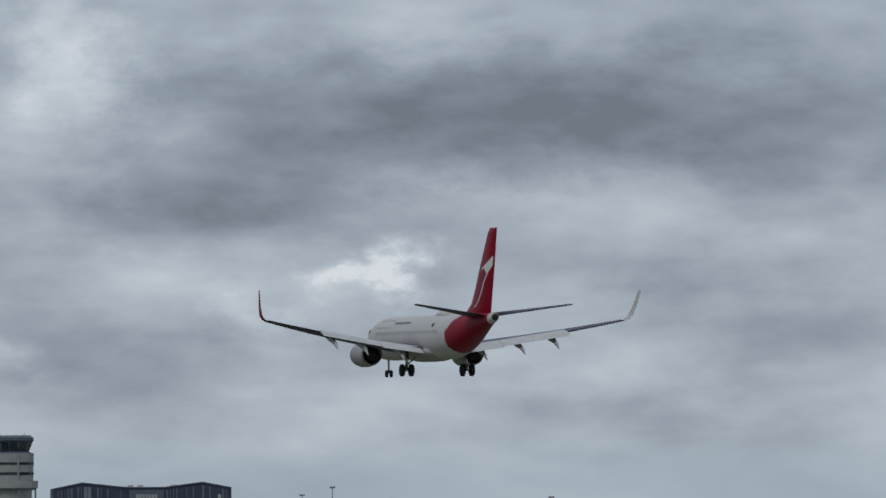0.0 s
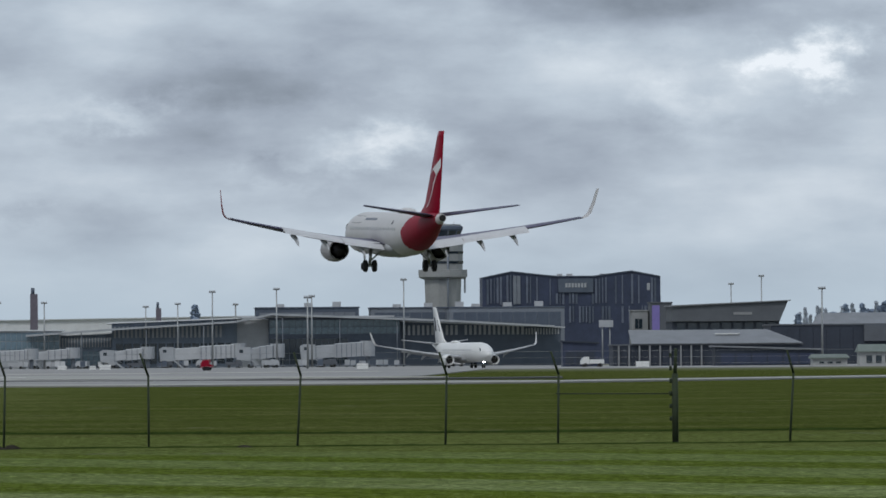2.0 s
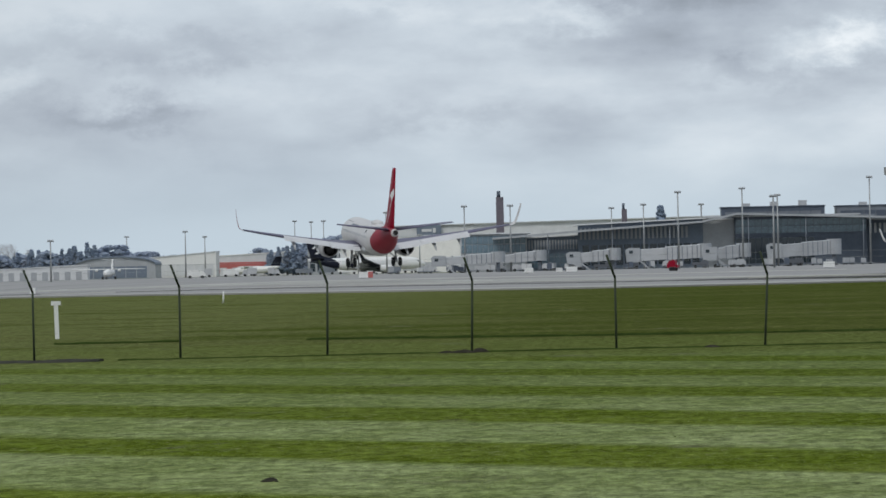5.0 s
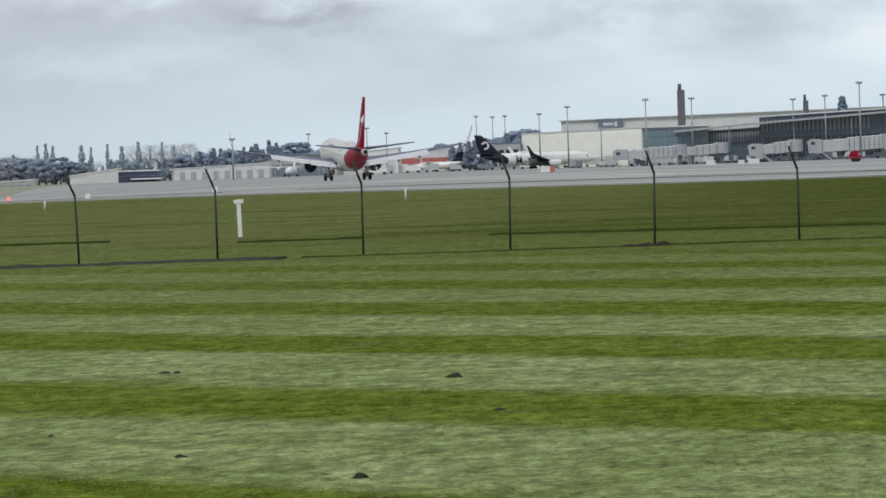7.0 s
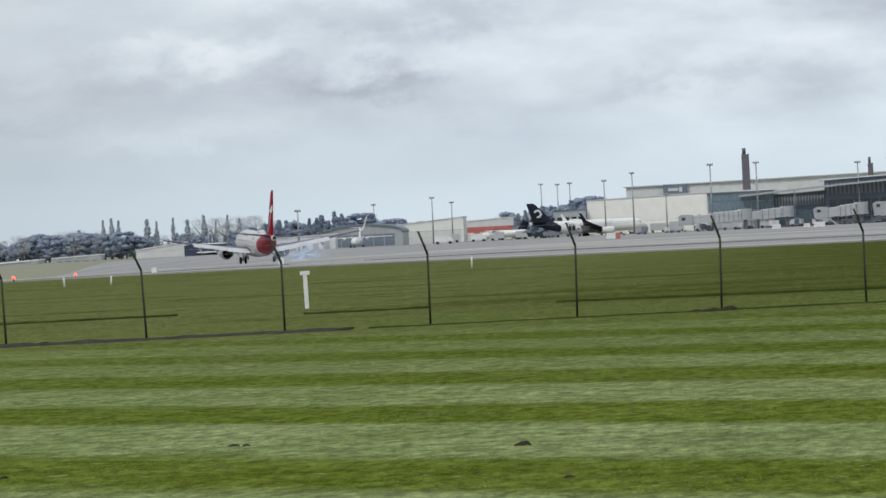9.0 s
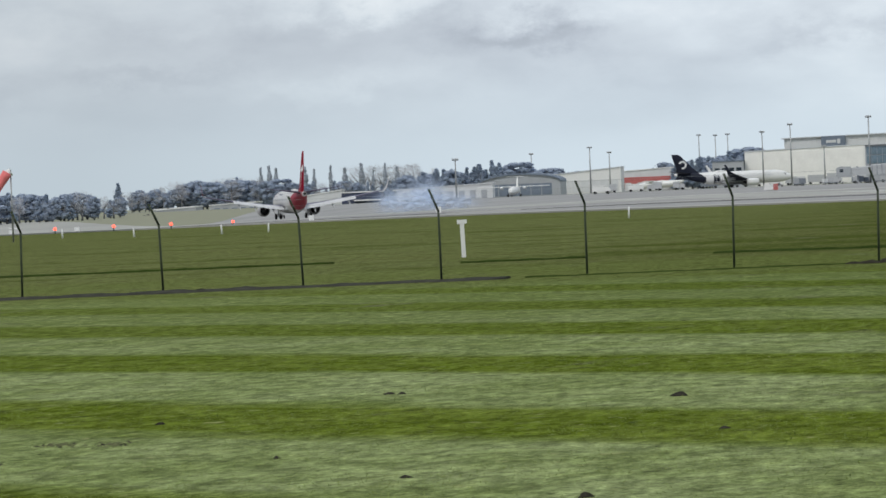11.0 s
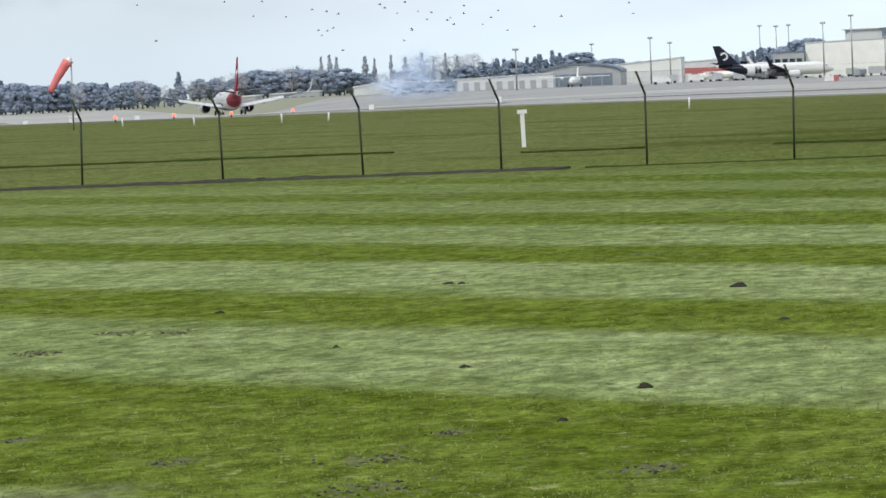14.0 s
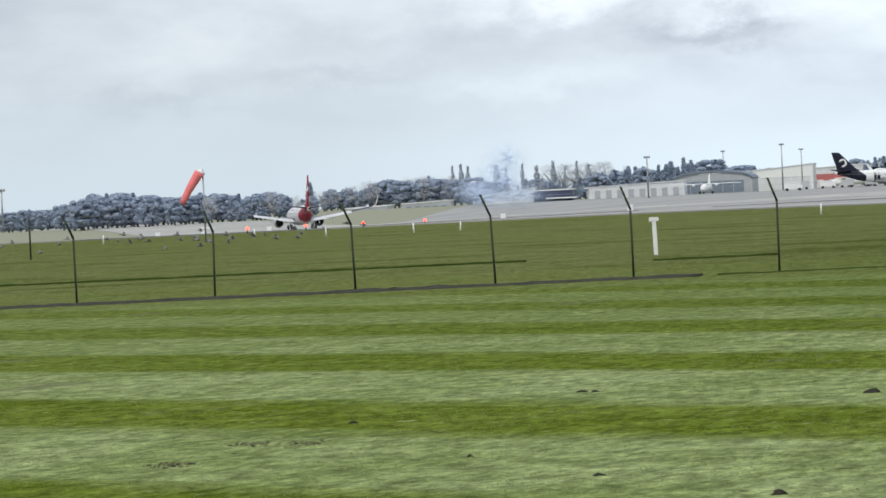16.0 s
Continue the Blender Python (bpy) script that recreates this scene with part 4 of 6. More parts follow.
taxier, tf, tst = airliner("taxiing_airliner", "white airliner taxiing with its nose light on", pose(66.7, 1374, 0, 0, 0, 195), (WHITE, WHITE, WHITE, GREYWING, WHITE, WHITE), gear_light=True)
for side in (-1, 1):
    part("tail_emblem", fin_shape([(33.2, 7.6), (34.2, 8.8), (35.2, 10.0), (37.6, 10.6), (37.2, 9.2), (36.9, 7.8)], side, tst), BLACK, tf, "black emblem on the fin")
pushed, pf, pst = airliner("pushed_back_airliner", "white airliner with black tail and ferny white emblem, pushed back", pose(-78.35, 2149.5, 0, 0, 0, -78), (WHITE, BLACK, BLACK, BLACK, WHITE, BLACK), fin_k=0.82)
for side in (-1, 1):
    n = 12
    arc = [(35.2 + 1.35 * math.cos(a), 8.6 + 1.6 * math.sin(a)) for a in [0.4 + 4.6 * i / n for i in range(n + 1)]]
    inn = [(35.2 + 0.75 * math.cos(a), 8.6 + 0.95 * math.sin(a)) for a in [0.4 + 4.6 * i / n for i in range(n + 1)]]
    sh = fin_shape(arc + inn[::-1], side, pst, 0.035, 0.82)
    part("tail_emblem", sh, WHITE, pf, "white spiral emblem on the black fin")
    sh = Shape()
    for a, b in ((20.9, 21.5), (21.9, 22.5), (22.9, 23.5)):
        sh.box(min(side * 1.7, side * 1.94), max(side * 1.7, side * 1.94), pst(b), pst(a), 2.7, 3.5)
    part("title_bars", sh, WHITE, pushed, "white lettering bars on black")
    sh = Shape()
    rings = []
    for s, z1 in ((14, 1.55), (16, 1.9), (18, 2.4), (20, 3.1), (22, 3.9), (24, 4.7), (25.6, 5.1)):
        zs = [1.45 + (z1 - 1.45) * i / 7 for i in range(8)]
        hug = [1.88 * math.sqrt(max(0.02, 1 - ((z - 3.25) / 2.0) ** 2)) for z in zs]
        rings.append([(side * (x + 0.02), pst(s), z) for x, z in zip(hug, zs)] + [(side * (x - 0.05), pst(s), z) for x, z in list(zip(hug, zs))[::-1]])
    sh.loft(rings)
    part("black_sweep", sh, BLACK, pushed, "black paint sweeping up the rear fuselage")


def propliner(m, tail_mat, label):
    """A small high-winged airliner with a T-tail."""
    p = thing("turboprop_airliner", m, label, "airplane")
    sh = Shape()
    sh.loft([ring(y, z, r, r, 20) for y, r, z in ((8, 0.1, 1.6), (7, 0.8, 1.7), (5, 1.25, 1.9), (0, 1.35, 2.0), (-5, 1.2, 2.2), (-9, 0.5, 2.9), (-10, 0.15, 3.1))])
    part("fuselage", sh, WHITE, p)
    part("wing", Shape().loft([foil(2.0, 0.2, x, 3.3, 0.3) for x in (-12, -5, 0, 5, 12)]), WHITE, p, "straight high wing")
    for x in (-3.8, 3.8):
        part("engine", Shape().lathe_y([(3.8, 0.1), (3.4, 0.4), (1.5, 0.5), (-1.0, 0.2)], x, 2.9, 14), WHITE, p)
        part("wheel", Shape().tube((x * 0.55 - 0.3, 0, 0.45), (x * 0.55 + 0.3, 0, 0.45), 0.45, sides=14), TYRE, p)
    part("nose_wheel", Shape().tube((-0.2, 6, 0.35), (0.2, 6, 0.35), 0.35, sides=12), TYRE, p)
    part("fin", Shape().loft([[(-t, a, z), (t, a, z), (t * 0.4, b, z), (-t * 0.4, b, z)] for z, a, b, t in ((2.8, -6, -9.8, 0.25), (6.6, -8.6, -10.9, 0.15))], smooth=False), tail_mat, p)
    part("tailplane", Shape().loft([foil(-8.6, -10.3, x, 6.6, 0.15) for x in (-3.6, 0, 3.6)]), tail_mat, p)
    return p


propliner(pose(-168.7, 2235, 0.1, 0, 0, 176), WHITE, "small white turboprop parked nose-on before a hangar")
propliner(pose(-131, 2420, 0.1, 0, 0, 75), BLACK, "small white turboprop with dark tail by the red shed")


# ---- buildings ----
def plan(x, z, ref, at):
    """A point drawn at one distance, moved out along its line of sight to another."""
    k = at / ref
    return x * k, 1.9 + (z - 1.9) * k


def block(name, label, x0, x1, y, deep, z0, z1, wall, roof=None, slope=(0, 0), category="building", over=0.25):
    """A building with a front at y; its roof may slope from left to right."""
    b = thing(name, pose((x0 + x1) / 2, y, 0), label, category)
    w = (x1 - x0) / 2
    za, zb = z1 + slope[0], z1 + slope[1]
    sh = Shape()
    sh.add([(-w, 0, z0), (w, 0, z0), (w, deep, z0), (-w, deep, z0), (-w, 0, za), (w, 0, zb), (w, deep, zb), (-w, deep, za)],
           [(3, 2, 1, 0), (4, 5, 6, 7), (0, 1, 5, 4), (1, 2, 6, 5), (2, 3, 7, 6), (3, 0, 4, 7)])
    part("wall", sh, wall, b)
    t = 0.35
    sh = Shape()
    v = [(-w - over, -over, za), (w + over, -over, zb), (w + over, deep + over, zb), (-w - over, deep + over, za)]
    v = [(p[0], p[1], p[2] + 0.01) for p in v] + [(p[0], p[1], p[2] + t) for p in v]
    sh.add(v, [(3, 2, 1, 0), (4, 5, 6, 7), (0, 1, 5, 4), (1, 2, 6, 5), (2, 3, 7, 6), (3, 0, 4, 7)])
    part("roof", sh, roof or wall, b)
    return b, w


def panes(b, xa, xb, n, z0, z1, material, gap=0.12, y=-0.06, name="window", label="", depth=0.12, rows=1, vary=0):
    """A row of panes or fins on the front of a building."""
    step = (xb - xa) / n
    hh = (z1 - z0) / rows
    me = Shape().box(-step / 2 * (1 - gap), step / 2 * (1 - gap), -depth / 2, depth / 2, 0.04 * hh, hh * 0.96).mesh(name, [material])
    for r in range(rows):
        for i in range(n):
            if vary and rnd.random() < vary:
                continue
            ob = share(name, me, pose(xa + (i + 0.5) * step, y - 0.05 * (i % 2) * (vary > 0), z0 + r * hh), b)
            if label:
                ob["label"] = label


TD = 1900
# terminal: the glazed hall
x0, zt = plan(26.3, 11.9, 1550, TD)
x1, zb = plan(56.5, 7.6, 1550, TD)
hall, w = block("terminal_hall", "glazed terminal hall with teal glass front and thin roof", x0, x1, TD, 40, 0, zt, SLATE, MIDGREY, (0.0, -0.5), over=2.5)
panes(hall, -w + 0.3, w - 0.3, 20, zb + 0.3, zt - 0.9, TEAL_GLASS, 0.06, rows=2, label="teal facade pane")
panes(hall, -w + 0.3, w * 0.2, 12, 0.6, zb - 0.6, GLASS, 0.1, label="dark ground floor pane")
part("canopy", Shape().box(-w - 8, w * 0.9, -3.5, 0, zt - 0.25, zt + 0.15), LIGHTGREY, hall, "thin pale canopy")
# terminal: finned wing to the right of it
x0, zt = plan(56.6, 10.7, 1550, TD)
x1, zb = plan(93.3, 7.4, 1550, TD)
wingb, w = block("terminal_wing", "terminal wing with white upright fins over dark wall", x0, x1, TD + 2, 35, 0, zt - 1, SLATE, LIGHTGREY, (0.9, -1.2), over=1.2)
panes(wingb, -w + 0.3, w * 0.55, 26, zb, zt - 1.1, HAZEGREY, 0.5, depth=0.4, y=-0.2, name="fin", vary=0.12)
panes(wingb, w * 0.55, w - 0.3, 12, zb, zt - 2.2, HAZEGREY, 0.5, depth=0.4, y=-0.2, name="fin")
# terminal: finned wing to the left
x0, zt = plan(-9.5, 10.4, 1550, TD)
x1, zb = plan(19.1, 7.2, 1550, TD)
wingc, w = block("terminal_wing", "low terminal wing with pale upright fins and dark base", x0, x1, TD + 1, 35, 0, zt, HAZESLATE, HAZEPALE, (0.2, 1.4), over=1.5)
panes(wingc, -w + 0.3, w - 4, 26, zb, zt - 0.4, HAZEGREY, 0.5, depth=0.4, y=-0.2, name="fin")
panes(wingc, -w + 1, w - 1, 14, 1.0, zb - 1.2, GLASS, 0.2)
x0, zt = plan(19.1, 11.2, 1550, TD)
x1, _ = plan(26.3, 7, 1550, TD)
block("terminal_link", "grey panelled link block of the terminal", x0, x1, TD + 1.5, 30, 0, zt, HAZEGREY, HAZEPALE)
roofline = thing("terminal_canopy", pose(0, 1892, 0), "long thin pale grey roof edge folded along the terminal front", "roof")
part("roof_edge", Shape().loft([[(x, 0, z - 0.55), (x, 8.5, z - 0.55), (x, 8.5, z), (x, 0, z)] for x, z in ((-35.5, 9.6), (-8, 11.4), (23.1, 13.1), (32.9, 15.1), (80.0, 13.1), (112.0, 11.2))], smooth=False), HAZEGREY, roofline)
for x in (-20, -2, 14, 36, 52, 68):
    part("column", Shape().tube((x, 0.6, 0), (x, 0.6, float(np.interp(x, [-35.5, -8, 23.1, 32.9, 80], [9.6, 11.4, 13.1, 15.1, 13.1])) - 0.5), 0.12, sides=8), MIDGREY, roofline, "slim column")
# terminal: far left glass end and main hall roof
x0, zt = plan(-52.8, 12.3, 2250, TD)
x1, zb = plan(-30.8, 6.0, 2250, TD)
endb, w = block("terminal_end", "teal glazed end block of the terminal", x0, x1, TD, 30, 0, zt, HAZEGREY, HAZEPALE, over=0.8)
panes(endb, -w + 0.3, w - 0.3, 12, zb, zt - 0.4, TEAL_GLASS, 0.08, rows=2)
x0, zt = plan(-30.9, 10.6, 2250, TD)
x1, zb = plan(-12.5, 6.6, 2250, TD)
darkb, w = block("terminal_block", "dark two-storey terminal block with glazed base", x0, x1, TD + 3, 30, 0, zt, HAZESLATE, HAZEPALE, (0, 0.6), over=1.0)
panes(darkb, -w + 0.3, w - 0.3, 18, zb, zt - 0.4, HAZEGREY, 0.55, depth=0.3, y=-0.15, name="fin")
panes(darkb, -w + 0.3, w - 0.3, 10, 0.8, zb - 0.8, TEAL_GLASS, 0.1)
x0, zt, x1, zb = -86.5, 18.0, 35.8, 12.0
mainb, w = block("terminal_roof_hall", "large pale terminal hall with long flat roof", x0, x1, 2450, 60, 0, zt - 0.9, HAZEPALE, ROOFPALE, (-0.5, 0.8), over=1.0)
panes(mainb, -w + 1, -w + 34, 12, zt - 5.2, zt - 1.6, HAZEPALE, 0.02, name="panel", depth=0.2)
sg = part("sign_board", Shape().box(-47.8, -39.0, -1.3, -0.1, 13.2, 17.0), HAZESLATE, mainb, "dark sign board")
part("mark", Shape().box(-46.0, -42.4, -1.4, -1.3, 14.6, 15.6), HAZEPALE, sg, "pale plain bar")
part("mark", Shape().box(-42.0, -40.9, -1.4, -1.3, 14.2, 15.9), HAZEPALE, sg, "pale plain bar")
# upper storeys behind
for xa, xb, zt, zb, ref, at, m_ in ((24.9, 50, 14.9, 8, 1650, 1960, SLATE), (52.9, 80.6, 14.7, 8, 1650, 1965, MIDGREY), (69.9, 97.1, 14.3, 7, 1600, 1945, MIDGREY)):
    x0, z1 = plan(xa, zt, ref, at)
    x1, z0 = plan(xb, zb, ref, at)
    ub, w = block("terminal_storey", "plain grey upper storey of the terminal", x0, x1, at, 20, 0, z1 - 0.35, m_, SLATE)
    panes(ub, -w + 1.0, w - 1.0, 9, z0 + 2.2, z1 - 1.4, SLATE if m_ is MIDGREY else MIDGREY, 0.05, name="panel", depth=0.14)
    for q in range(3):
        part("roof_unit", Shape().box(-w * 0.6 + q * w * 0.55, -w * 0.6 + q * w * 0.55 + 2.4, 4, 7, z1, z1 + 0.9 + 0.3 * q), LIGHTGREY, ub, "small grey roof unit")


# hotel with two shallow gables and upright fins
def hotel():
    b = thing("hotel", pose(126.6, 2050, 0), "dark navy hotel block with upright fins and two shallow gables", "building")
    w = 27.0
    prof = [(-27, 26.3), (-18.2, 28.1), (-7.5, 26.9), (-4, 26.6), (6.6, 26.6), (9, 26.9), (18.2, 28.1), (27, 26.4)]
    sh = Shape()
    n = len(prof)
    v = [(x, 0, z) for x, z in prof] + [(27, 0, 0), (-27, 0, 0)]
    v += [(x, 18, z) for x, y, z in v]
    k = n + 2
    sh.add(v, [tuple(range(k)), tuple(reversed(range(k, 2 * k)))] + [(i, (i + 1) % k, k + (i + 1) % k, k + i) for i in range(k)])
    part("wall", sh, NAVY, b)
    sh = Shape()
    sh.loft([[(x, -0.4, z), (x, 18.4, z), (x, 18.4, z + 0.35), (x, -0.4, z + 0.35)] for x, z in prof], smooth=False)
    part("roof", sh, SLATE, b, "thin dark roof edge")
    top = lambda x: float(np.interp(x, [p[0] for p in prof], [p[1] for p in prof]))
    for i in range(54):
        x = -26.4 + i * 52.8 / 53
        if -4.6 < x < 7.0:
            z1 = 21.6
        else:
            z1 = top(x) - 0.7
        for z0, z2 in ((18.2, z1), (12.5, 17.7)):
            if rnd.random() < 0.62 and z2 - z0 > 1:
                ww = rnd.choice((0.14, 0.2, 0.3))
                part("fin", Shape().box(x - ww, x + ww, -0.35, 0, z0 + rnd.uniform(0, 0.6), z2), NAVYLITE if rnd.random() < 0.6 else SLATE, b)
    for x in (-17.2, -16.0):
        part("fin", Shape().box(x - 0.5, x + 0.5, -0.45, 0, 18.5, 27.0), MIDGREY, b, "broad grey fin")
    part("window", Shape().box(22.9, 23.8, -0.12, 0, 22.5, 24.6), HAZEGREY, b, "pale blind window")
    part("sign_board", Shape().box(-4.0, 6.6, -0.7, 0, 21.9, 26.1), SLATE, b, "dark sign board")
    for q in range(7):
        part("sign_bar", Shape().box(-1.9 + q * 0.95, -1.25 + q * 0.95, -0.8, -0.7, 23.4, 24.7), HAZEGREY, b, "pale lettering bar")
    for x in (-4, -1, 9, 11):
        part("roof_unit", Shape().box(x, x + 1.6, 5, 8, 26.6, 27.6), LIGHTGREY, b)
    return b


hotel()


def control_tower():
    t = thing("control_tower", pose(85.5, 2000, 0), "tall pale concrete airport control tower with glazed cab", "tower")

    def octo(r, z, n=12):
        return [(r * math.cos(6.28319 * (i + 0.5) / n), r * math.sin(6.28319 * (i + 0.5) / n), z) for i in range(n)]
    part("shaft", Shape().loft([octo(4.9, 0), octo(5.1, 12), octo(5.6, 26)], smooth=False), TOWERC, t, "tapered concrete shaft")
    part("balcony", Shape().loft([octo(6.2, 25.6), octo(7.35, 26.2), octo(7.4, 28.3), octo(6.4, 28.35)], smooth=False), TOWERC, t, "projecting concrete balcony")
    part("upper_shaft", Shape().loft([octo(5.95, 28.3), octo(6.2, 36.4)], smooth=False), TOWERC, t)
    for z in (30.1, 33.0):
        part("window_band", Shape().loft([octo(6.16, z), octo(6.2, z + 0.75)], smooth=False), GLASS, t, "dark window band")
    part("cab_base", Shape().loft([octo(6.2, 36.3), octo(4.7, 36.9)], smooth=False), SLATE, t)
    part("cab_glass", Shape().loft([octo(4.55, 36.9), octo(5.75, 39.9)], smooth=False), GLASS, t, "outward leaning cab windows")
    for i in range(12):
        a = 6.28319 * (i + 0.5) / 12
        part("mullion", Shape().tube((4.6 * math.cos(a), 4.6 * math.sin(a), 36.9), (5.8 * math.cos(a), 5.8 * math.sin(a), 39.9), 0.12, sides=6), SLATE, t)
    part("cab_roof", Shape().loft([octo(5.8, 39.8), octo(6.15, 40.2), octo(6.15, 41.0), octo(5.6, 41.3)], smooth=False), SLATE, t, "flat cab roof")
    for i in range(9):
        a = 0.7 * i
        part("antenna", Shape().tube((4.2 * math.cos(a), 4.2 * math.sin(a), 41.3), (4.2 * math.cos(a), 4.2 * math.sin(a), 41.9 + 0.25 * (i % 3)), 0.07, sides=5), STEEL, t)
    part("rail", Shape().loft([octo(5.5, 41.3), octo(5.5, 41.7)], caps=False, smooth=False), STEEL, t)
    part("drain_pipe", Shape().tube((1.2, -5.9, 8), (1.2, -6.3, 36), 0.28, sides=8), MIDGREY, t, "dark pipe up the shaft")
    part("ladder", Shape().box(6.2, 6.7, -1.0, 0.2, 21.5, 26.0), STEEL, t)
    return t


control_tower()

# cream and pale grey darkened too, weaker light in the wall colour
DIMCREAM = mat("dull_cream_wall", (0.38, 0.385, 0.375), 0.8, scale=0.4)
DIMPALE = mat("dull_pale_grey_wall", (0.24, 0.245, 0.25), 0.7, scale=0.4)
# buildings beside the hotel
b, w = block("lift_block", "pale grey stair block beside the hotel", 134.1, 138.8, 1900, 8, 0, 15, DIMPALE)
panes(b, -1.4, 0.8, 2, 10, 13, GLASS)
b, w = block("banner_block", "grey tower block carrying a purple banner", 139.2, 145.4, 1898, 8, 0, 17.2, DIMGREY)
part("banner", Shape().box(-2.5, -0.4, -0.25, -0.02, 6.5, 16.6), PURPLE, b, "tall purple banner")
b, w = block("departure_building", "grey building with a long rising overhanging roof", 137.8, 166.5, 1800, 20, 0, 11.4, DIMSLATE, DIMGREY)
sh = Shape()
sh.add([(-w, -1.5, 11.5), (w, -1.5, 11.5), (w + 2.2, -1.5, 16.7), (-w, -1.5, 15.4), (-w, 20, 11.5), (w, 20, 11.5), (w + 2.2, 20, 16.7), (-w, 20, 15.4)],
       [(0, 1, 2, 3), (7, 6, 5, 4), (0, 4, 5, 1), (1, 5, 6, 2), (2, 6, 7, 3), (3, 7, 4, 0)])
part("roof_box", sh, DIMGREY, b, "slanted grey roof box")
part("roof_sheet", Shape().loft([[(-w - 0.5, y, 15.45), (w + 3, y, 16.8), (w + 3, y, 17.05), (-w - 0.5, y, 15.8)] for y in (-2.2, 20.5)], smooth=False), DIMROOF, b, "thin pale roof sheet")
part("roof_light", Shape().box(2, 7, -1.65, -1.5, 13.2, 13.9), DIMPALE, b)
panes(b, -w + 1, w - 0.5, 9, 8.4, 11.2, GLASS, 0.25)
b, w = block("long_shed", "low shed with pale metal roof and white columns", 101.8, 143.8, 1500, 14, 0, 4.6, DIMSLATE, DIMGREY)
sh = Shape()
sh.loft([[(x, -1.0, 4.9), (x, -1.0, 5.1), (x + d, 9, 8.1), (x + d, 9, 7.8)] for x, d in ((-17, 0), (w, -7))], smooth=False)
part("pitched_roof", sh, DIMROOF, b, "pitched pale metal roof")
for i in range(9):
    part("column", Shape().box(-w + 1.0 + i * 2.3, -w + 1.35 + i * 2.3, -0.8, -0.4, 0, 4.6), DIMPALE, b, "white column")
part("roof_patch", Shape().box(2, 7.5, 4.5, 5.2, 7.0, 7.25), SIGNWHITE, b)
b, w = block("low_shed", "low dark shed with a pale flat roof edge", 120.3, 142.7, 1450, 8, 0, 3.4, DIMSLATE, DIMROOF, (0.7, -0.1), over=0.7)
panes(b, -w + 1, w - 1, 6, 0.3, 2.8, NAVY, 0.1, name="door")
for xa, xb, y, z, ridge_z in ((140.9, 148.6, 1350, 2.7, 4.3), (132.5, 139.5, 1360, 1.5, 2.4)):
    b, w = block("small_house", "small cream hut with a grey-green pitched roof", xa, xb, y, 5, 0, z - 0.35, DIMCREAM, DIMCREAM, over=0)
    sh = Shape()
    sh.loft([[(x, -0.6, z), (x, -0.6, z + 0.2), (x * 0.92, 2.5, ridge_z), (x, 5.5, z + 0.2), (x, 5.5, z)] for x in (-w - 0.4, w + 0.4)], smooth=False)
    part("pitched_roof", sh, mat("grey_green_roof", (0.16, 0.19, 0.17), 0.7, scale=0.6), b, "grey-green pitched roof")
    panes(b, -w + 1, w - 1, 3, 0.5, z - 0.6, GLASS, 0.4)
b, w = block("warehouse", "long dark blue-grey warehouse", 146, 178.7, 1600, 20, 0, 9.3, DIMSLATE, DIMGREY, (0, 0.0))
panes(b, -w + 0.5, w - 0.5, 10, 0.4, 9.0, DIMSLATE, 0.04, name="panel", depth=0.15)
part("side_wall", Shape().box(w * 0.35, w, -1.2, 0, 5.5, 9.4), DIMGREY, b, "lighter grey panel")
b, w = block("pale_roof_shed", "grey shed with a broad pale pitched roof", 171, 208, 1750, 22, 0, 9.2, DIMGREY, DIMROOF)
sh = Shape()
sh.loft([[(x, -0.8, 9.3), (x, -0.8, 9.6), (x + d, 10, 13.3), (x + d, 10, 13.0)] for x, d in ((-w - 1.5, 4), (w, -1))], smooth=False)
part("pitched_roof", sh, DIMROOF, b, "pale pitched roof")
panes(b, 6, w - 1, 5, 4.6, 8.8, DIMSLATE, 0.1)
b, w = block("white_tower_block", "narrow white tower block with grey top", 201.9, 207.6, 1690, 8, 0, 13.5, DIMCREAM, DIMCREAM)
part("top", Shape().box(-w, w * 0.6, -0.1, 8.1, 13.9, 15.6), DIMPALE, b, "grey plant storey")
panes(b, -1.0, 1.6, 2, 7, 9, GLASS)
part("side_roof", Shape().loft([[(w, y, 8.4), (w + 2.6, y, 6.6), (w + 2.6, y, 6.2), (w, y, 8.0)] for y in (0, 8)], smooth=False), DIMROOF, b)
b, w = block("awning_building", "long low dark building with white awnings", 200, 262, 1600, 15, 0, 8.7, DIMSLATE, DIMGREY)
me = Shape().loft([[(-1.2, 0, 7.3), (1.2, 0, 7.3), (1.2, -1.4, 6.2), (-1.2, -1.4, 6.2)], [(-1.2, 0, 7.5), (1.2, 0, 7.5), (1.2, -1.4, 6.4), (-1.2, -1.4, 6.4)]], smooth=False).mesh("awning", [HAZEGREY])
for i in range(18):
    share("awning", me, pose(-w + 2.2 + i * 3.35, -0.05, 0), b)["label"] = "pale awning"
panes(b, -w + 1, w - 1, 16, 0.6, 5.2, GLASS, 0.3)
b, w = block("low_store", "low grey store before the awnings", 182, 200, 1520, 8, 0, 4.6, DIMSLATE, DIMPALE)
b, w = block("low_store", "low grey store before the awnings", 222, 236, 1520, 8, 0, 4.3, DIMSLATE, DIMPALE)

# hangars and sheds across the apron to the left
x0, x1 = -96.9, -55.3
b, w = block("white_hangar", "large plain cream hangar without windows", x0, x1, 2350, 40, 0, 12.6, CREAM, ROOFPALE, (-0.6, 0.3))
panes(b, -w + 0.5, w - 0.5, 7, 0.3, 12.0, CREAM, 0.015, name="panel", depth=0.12)
